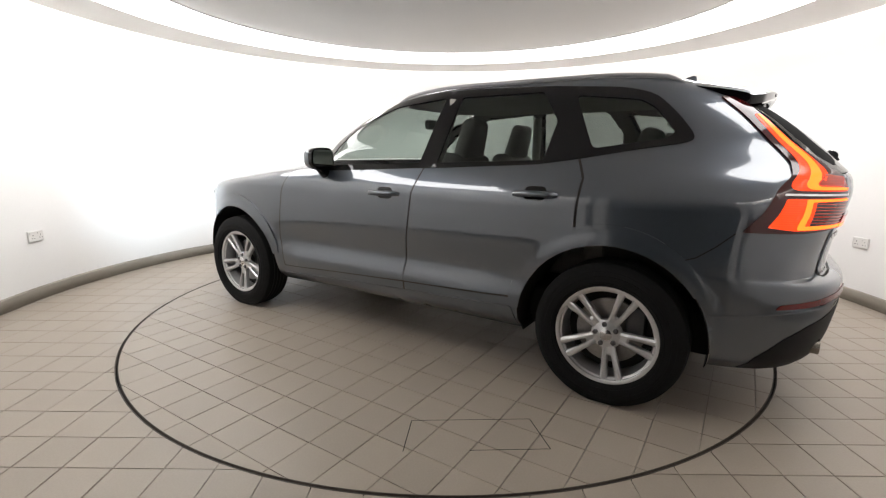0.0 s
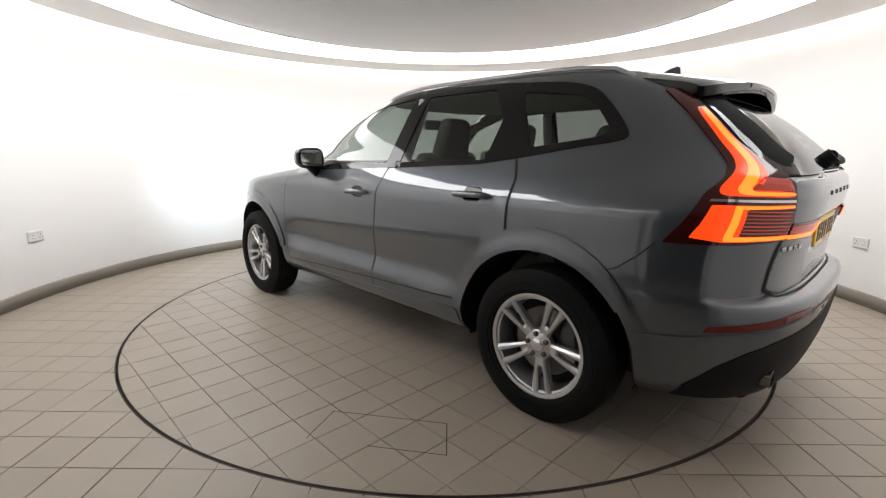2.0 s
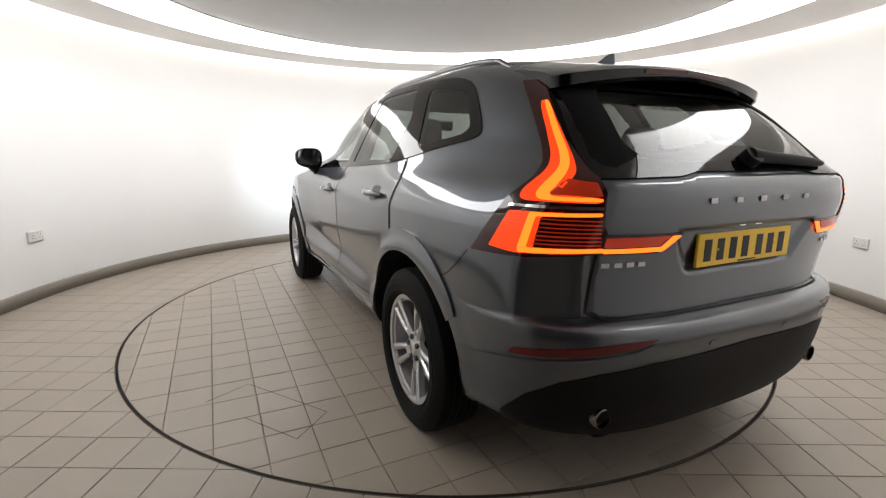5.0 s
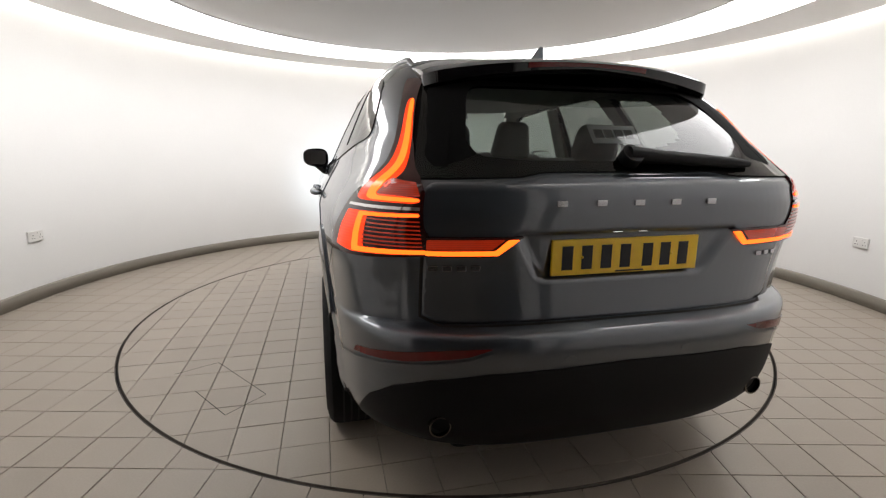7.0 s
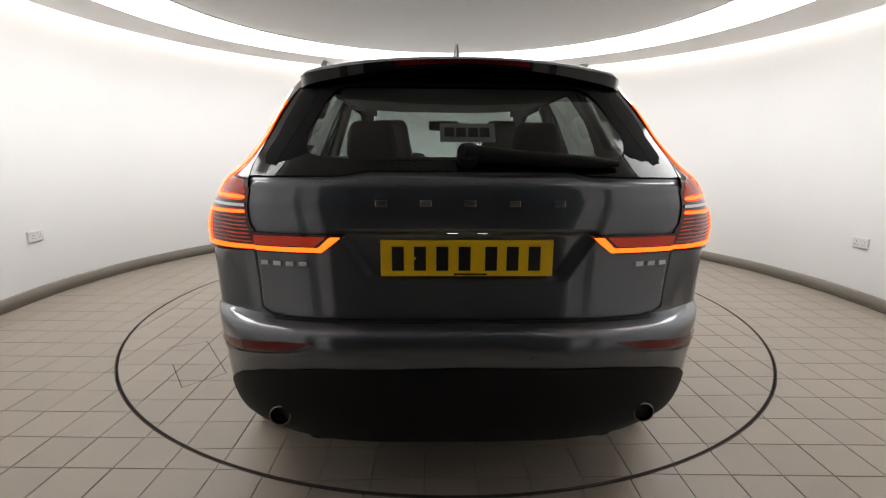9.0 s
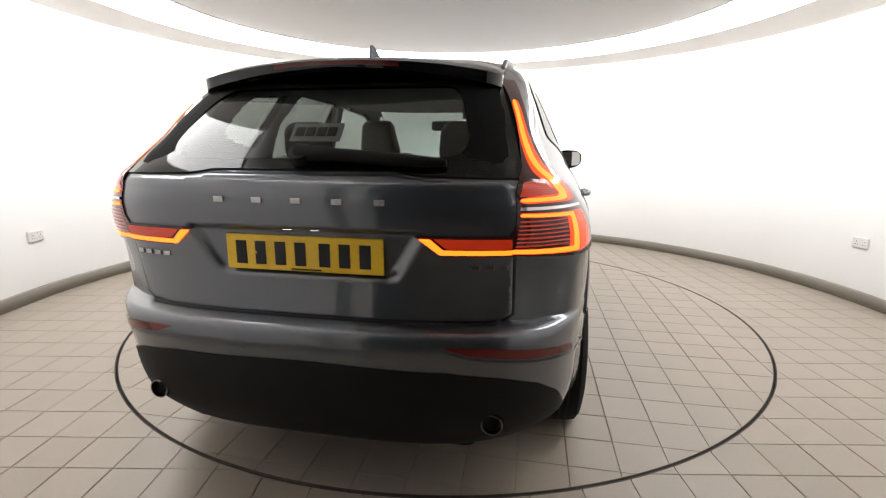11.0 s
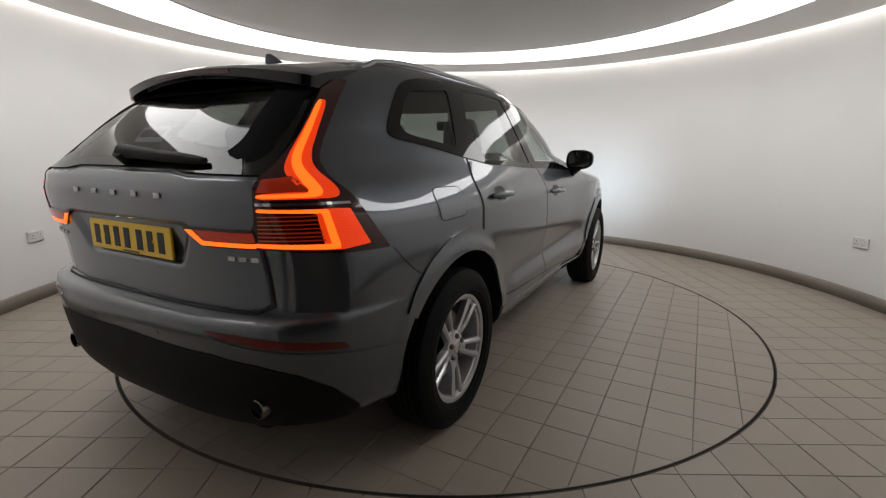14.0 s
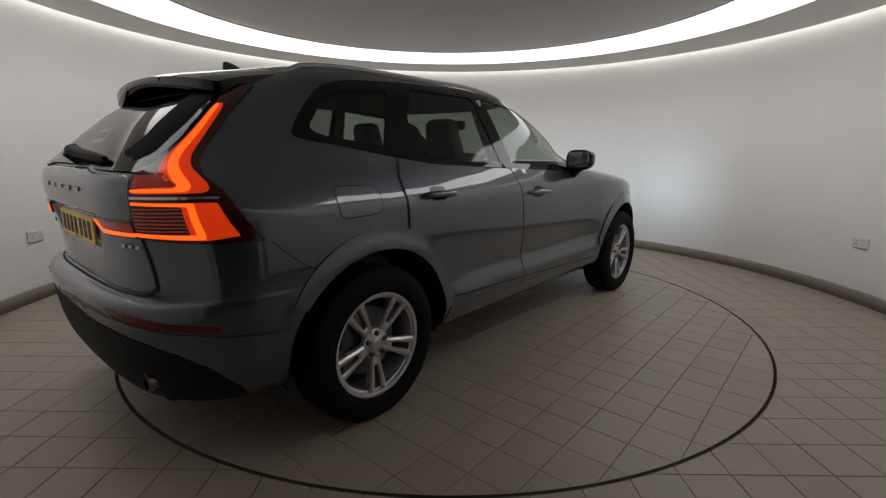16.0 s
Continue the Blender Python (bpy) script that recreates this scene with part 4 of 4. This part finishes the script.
# ---- wheels ----
def build_wheel(hx, s, turn):
    cy = 0.832 if hx == 0 else 0.868
    place = lambda vf: ([(x + hx, y + cy, z + HUB_Z) for x, y, z in vf[0]], vf[1])
    barrel = lathe([(0.060, 0.224), (0.085, 0.232), (0.088, 0.247), (0.094, 0.249), (0.095, 0.241), (0.090, 0.230), (0.080, 0.2275), (0.076, 0.219), (0.020, 0.212), (-0.02, 0.210), (-0.10, 0.222)], "y", 72)
    w = cp("wheel", place(barrel), ALLOY, "five-twin-spoke silver alloy wheel with black tyre", side=s)
    prof = [(-0.10, 0.235), (-0.115, 0.28), (-0.112, 0.330), (-0.095, 0.357), (-0.06, 0.366), (0.06, 0.366), (0.088, 0.360), (0.105, 0.339), (0.1135, 0.300), (0.112, 0.272), (0.104, 0.252), (0.094, 0.247)]
    tv, tf = lathe(prof, "y", 120)
    cp("tyre", place(([(x, y, max(z, 0.0015 - HUB_Z)) for x, y, z in tv], tf)), RUBBER, "black road tyre", side=s, parent=w)
    for k in range(4):
        yy = -0.045 + 0.03 * k
        cp("tread_groove", place(lathe([(yy - 0.004, 0.3665), (yy + 0.004, 0.3665)], "y", 56, radians(-70), radians(250), False)), SEAL, side=s, parent=w)
    for r0, yy in ((0.268, 0.1118), (0.300, 0.1138), (0.322, 0.1085)):
        cp("sidewall_rib", place(lathe([(yy - 0.002, r0 - 0.003), (yy + 0.0016, r0), (yy - 0.002, r0 + 0.003)], "y", 72)), RUBBER, side=s, parent=w)
    cp("brake_disc", place(lathe([(0.0, 0.06), (0.0, 0.165), (-0.02, 0.165)], "y", 48)), BRUSHED, side=s, parent=w)
    cp("wheel_back", place(lathe([(-0.03, 0.0001), (-0.03, 0.215)], "y", 40)), SEAL, side=s, parent=w)
    cal = rounded_box((-0.12 if hx == 0 else 0.12, 0.0, 0.07), (0.09, 0.05, 0.15), 0.02)
    cp("caliper", place(cal), DARKALLOY, side=s, parent=w)
    hub = lathe([(0.045, 0.078), (0.064, 0.072), (0.070, 0.058), (0.070, 0.040), (0.074, 0.034), (0.076, 0.0001)], "y", 40)
    cp("hub", place(hub), ALLOY, side=s, parent=w)
    cp("centre_cap", place(lathe([(0.0765, 0.030), (0.079, 0.026), (0.080, 0.0001)], "y", 24)), CHROME, "silver centre cap", side=s, parent=w)
    for k in range(5):
        a0 = radians(turn + 72 * k)
        for sg in (-1, 1):
            # one faceted blade of the forked spoke
            vs, fs = [], []
            for r, o, hw, y, t in ((0.050, 0.012, 0.016, 0.066, 0.03), (0.088, 0.016, 0.0145, 0.072, 0.035), (0.112, 0.0225, 0.0115, 0.076, 0.036), (0.16, 0.029, 0.0135, 0.082, 0.035), (0.205, 0.0345, 0.0165, 0.087, 0.032), (0.231, 0.038, 0.0185, 0.090, 0.022)):
                c = Vector((math.cos(a0) * r, 0, math.sin(a0) * r))
                u = Vector((-math.sin(a0), 0, math.cos(a0))) * sg
                for e, dy in ((o - hw, -t), (o - hw, -0.009), (o - hw * 0.55, -0.001), (o + hw * 0.25, 0.0), (o + hw, -0.007), (o + hw, -t)):
                    q = c + u * e
                    vs.append((q.x, y + dy, q.z))
            for i in range(5):
                for q in range(5):
                    f = [i * 6 + q, i * 6 + q + 1, i * 6 + q + 7, i * 6 + q + 6]
                    fs.append(f if sg > 0 else f[::-1])
            cp("spoke", place((vs, fs)), ALLOY, side=s, parent=w, smooth=False)
        # web closing the fork's root
        web = [(0.050, 0.010, 0.064), (0.095, 0.010, 0.071), (0.108, 0.014, 0.066)]
        vs = []
        for r, o, y in web:
            for sg in (-1, 1):
                vs.append((math.cos(a0) * r - math.sin(a0) * o * sg, y, math.sin(a0) * r + math.cos(a0) * o * sg))
        cp("spoke_web", place((vs, [[0, 1, 3, 2], [2, 3, 5, 4]])), ALLOY, side=s, parent=w, smooth=False)
        ab = a0 + radians(36)
        bolt = lathe([(0.058, 0.0125), (0.077, 0.0125), (0.081, 0.008), (0.081, 0.0001)], "y", 12)
        cp("wheel_bolt", place(([(x + 0.052 * math.cos(ab), y, z + 0.052 * math.sin(ab)) for x, y, z in bolt[0]], bolt[1])), DARKALLOY, side=s, parent=w)
    return w


for hx, s, turn in ((0.0, 1, 187), (2.865, 1, 200), (0.0, -1, -92), (2.865, -1, -85)):
    build_wheel(hx, s, turn)


# ---- wall sockets ----
def socket(x, y, z):
    a = math.atan2(y - ROOM[1], x - ROOM[0])
    base = new("wall_socket")
    base.matrix_basis = pose(ROOM[0] + (R_WALL - 0.002) * math.cos(a), ROOM[1] + (R_WALL - 0.002) * math.sin(a), z, 0, 0, math.degrees(a))
    tagged(base, "white double wall socket on the curved wall", "wall socket", "wall sockets")
    bm = bmesh.new()
    box(bm, -0.006, 0, 0, 0.014, 0.147, 0.087, 0.004)
    part("face_plate", bm, PLASTIC, base)
    for q in (-0.037, 0.037):
        bm = bmesh.new()
        box(bm, -0.0145, q + 0.018, 0.024, 0.006, 0.012, 0.018, 0.002)
        part("switch", bm, PLASTIC, base)
        for dy, dz, w, h in ((0, 0.012, 0.005, 0.009), (-0.011, -0.012, 0.008, 0.005), (0.011, -0.012, 0.008, 0.005)):
            bm = bmesh.new()
            box(bm, -0.0125, q + dy - 0.006, dz - 0.004, 0.003, w, h)
            part("pin_slot", bm, GAPDARK, base)


socket(-3.39, 0.015, 0.531)
socket(3.51, 0.118, 0.511)

# ---- floor and turntable tiles, last ----
TILE_W, JOINT = 0.2023, 0.0036


def tile_mesh():
    h = TILE_W / 2 - JOINT / 2
    i = h - 0.0018
    vs = [(-h, -h, -0.012), (h, -h, -0.012), (h, h, -0.012), (-h, h, -0.012), (-h, -h, -0.0015), (h, -h, -0.0015), (h, h, -0.0015), (-h, h, -0.0015), (-i, -i, 0), (i, -i, 0), (i, i, 0), (-i, i, 0)]
    fs = [(8, 9, 10, 11)]
    for a, b in ((0, 4), (4, 8)):
        for k in range(4):
            j = (k + 1) % 4
            fs.append((a + k, a + j, b + j, b + k))
    return mesh_from("tile", vs, fs, TILE, False)


def cut_tile(cx, cy, inner):
    """A tile cut along the ring, on its inner or outer side."""
    h = TILE_W / 2 - JOINT / 2
    n = 10
    R = R_DISC - 0.0045 if inner else R_DISC + 0.015
    g = {}
    vs, fs = [], []
    for i in range(n + 1):
        for j in range(n + 1):
            x, y = cx - h + 2 * h * i / n, cy - h + 2 * h * j / n
            r = math.hypot(x, y)
            bad = r > R if inner else r < R
            if bad:
                x, y = x * R / r, y * R / r
            g[i, j] = (len(vs), bad)
            vs.append((x, y, 0.0))
    for i in range(n):
        for j in range(n):
            q = [g[i, j], g[i + 1, j], g[i + 1, j + 1], g[i, j + 1]]
            if not all(b for _, b in q):
                fs.append([a for a, _ in q])
    if not fs:
        return None
    used = sorted({a for f in fs for a in f})
    at = {a: k for k, a in enumerate(used)}
    vs = [(vs[a][0] - cx, vs[a][1] - cy, 0.0) for a in used]
    fs = [[at[a] for a in f] for f in fs]
    # edge skirt
    es = {(f[k], f[(k + 1) % 4]) for f in fs for k in range(4)}
    low = {}
    for a, b in list(es):
        if (b, a) not in es:
            for q in (a, b):
                if q not in low:
                    low[q] = len(vs)
                    vs.append((vs[q][0], vs[q][1], -0.012))
            fs.append([b, a, low[a], low[b]])
    return mesh_from("tile", vs, fs, TILE, False)


FULL = tile_mesh()


def lay(parent, x0, y0, reach, inner, limit):
    spots = []
    k = int(reach / TILE_W) + 6
    for i in range(-k, k + 1):
        for j in range(-k, k + 1):
            cx, cy = x0 + TILE_W * i, y0 + TILE_W * j
            far = max(math.hypot(cx + a, cy + b) for a in (-0.101, 0.101) for b in (-0.101, 0.101))
            near = min(math.hypot(cx + a, cy + b) for a in (-0.101, 0.101) for b in (-0.101, 0.101))
            if inner and near < R_DISC - 0.012:
                spots.append((cx, cy, far > R_DISC - 0.012))
            if not inner and far > R_DISC + 0.02 and (near < R_WALL + 0.1 if cy > -3.1 else abs(cx) < 1.35 and cy > -5.2):
                spots.append((cx, cy, near < R_DISC + 0.06))
    spots.sort(key=lambda q: (q[1] + 0.4 * abs(q[0])) if not inner else -math.hypot(q[0], q[1]))
    rest = []
    for n, (cx, cy, cut) in enumerate(spots):
        me = cut_tile(cx, cy, inner) if cut else FULL
        if me is None:
            continue
        tilt = [random.uniform(-0.0015, 0.0015) for _ in range(2)]
        if n < limit:
            ob = new("tile", me)
            ob.location = (cx, cy, random.uniform(-0.0004, 0.0004))
            ob.rotation_euler = (tilt[0], tilt[1], 0)
            ob.parent = parent
        else:
            rest.append((me, cx, cy))
    vs, fs = [], []
    for me, cx, cy in rest:
        b = len(vs)
        vs += [(v.co.x + cx, v.co.y + cy, v.co.z) for v in me.vertices]
        fs += [[b + q for q in p.vertices] for p in me.polygons]
    if vs:
        tagged(piece("tile_field", vs, fs, TILE, parent, smooth=False), kind="stuff")


lay(FLOOR, 0.011, -0.022, 3.7, False, 300)
lay(turntable, -0.06, 0.05, 2.4, True, 300)
# access hatch cut in the disc
hatch = [(0.582, 1.78), (0.690, 1.574), (0.235, 1.257), (0.072, 1.422)]
hv, hf = [], []
for i in range(4):
    a, b = Vector(hatch[i]), Vector(hatch[(i + 1) % 4])
    if i == 3:
        a, b = a, a.lerp(b, 0.55)
    u = (b - a).normalized()
    v = Vector((-u.y, u.x)) * 0.002
    q = len(hv)
    hv += [(p.x + OFF.x, p.y + OFF.y, 0.0012) for p in (a - v, b - v, b + v, a + v)]
    hf.append([q, q + 1, q + 2, q + 3])
piece("hatch_joint", hv, hf, GAPDARK, turntable, "thin dark joint of an access hatch", smooth=False)


def motions():
    rows = []
    for i in range(33):
        t = i * 0.5
        rows.append((t, pose(0, 0, 0, 0, 0, 147.107 - 6.122 * t + 0.00623 * (t - 8) ** 2)))
    walk(turntable, rows)
    walk(car, rows)


motions()
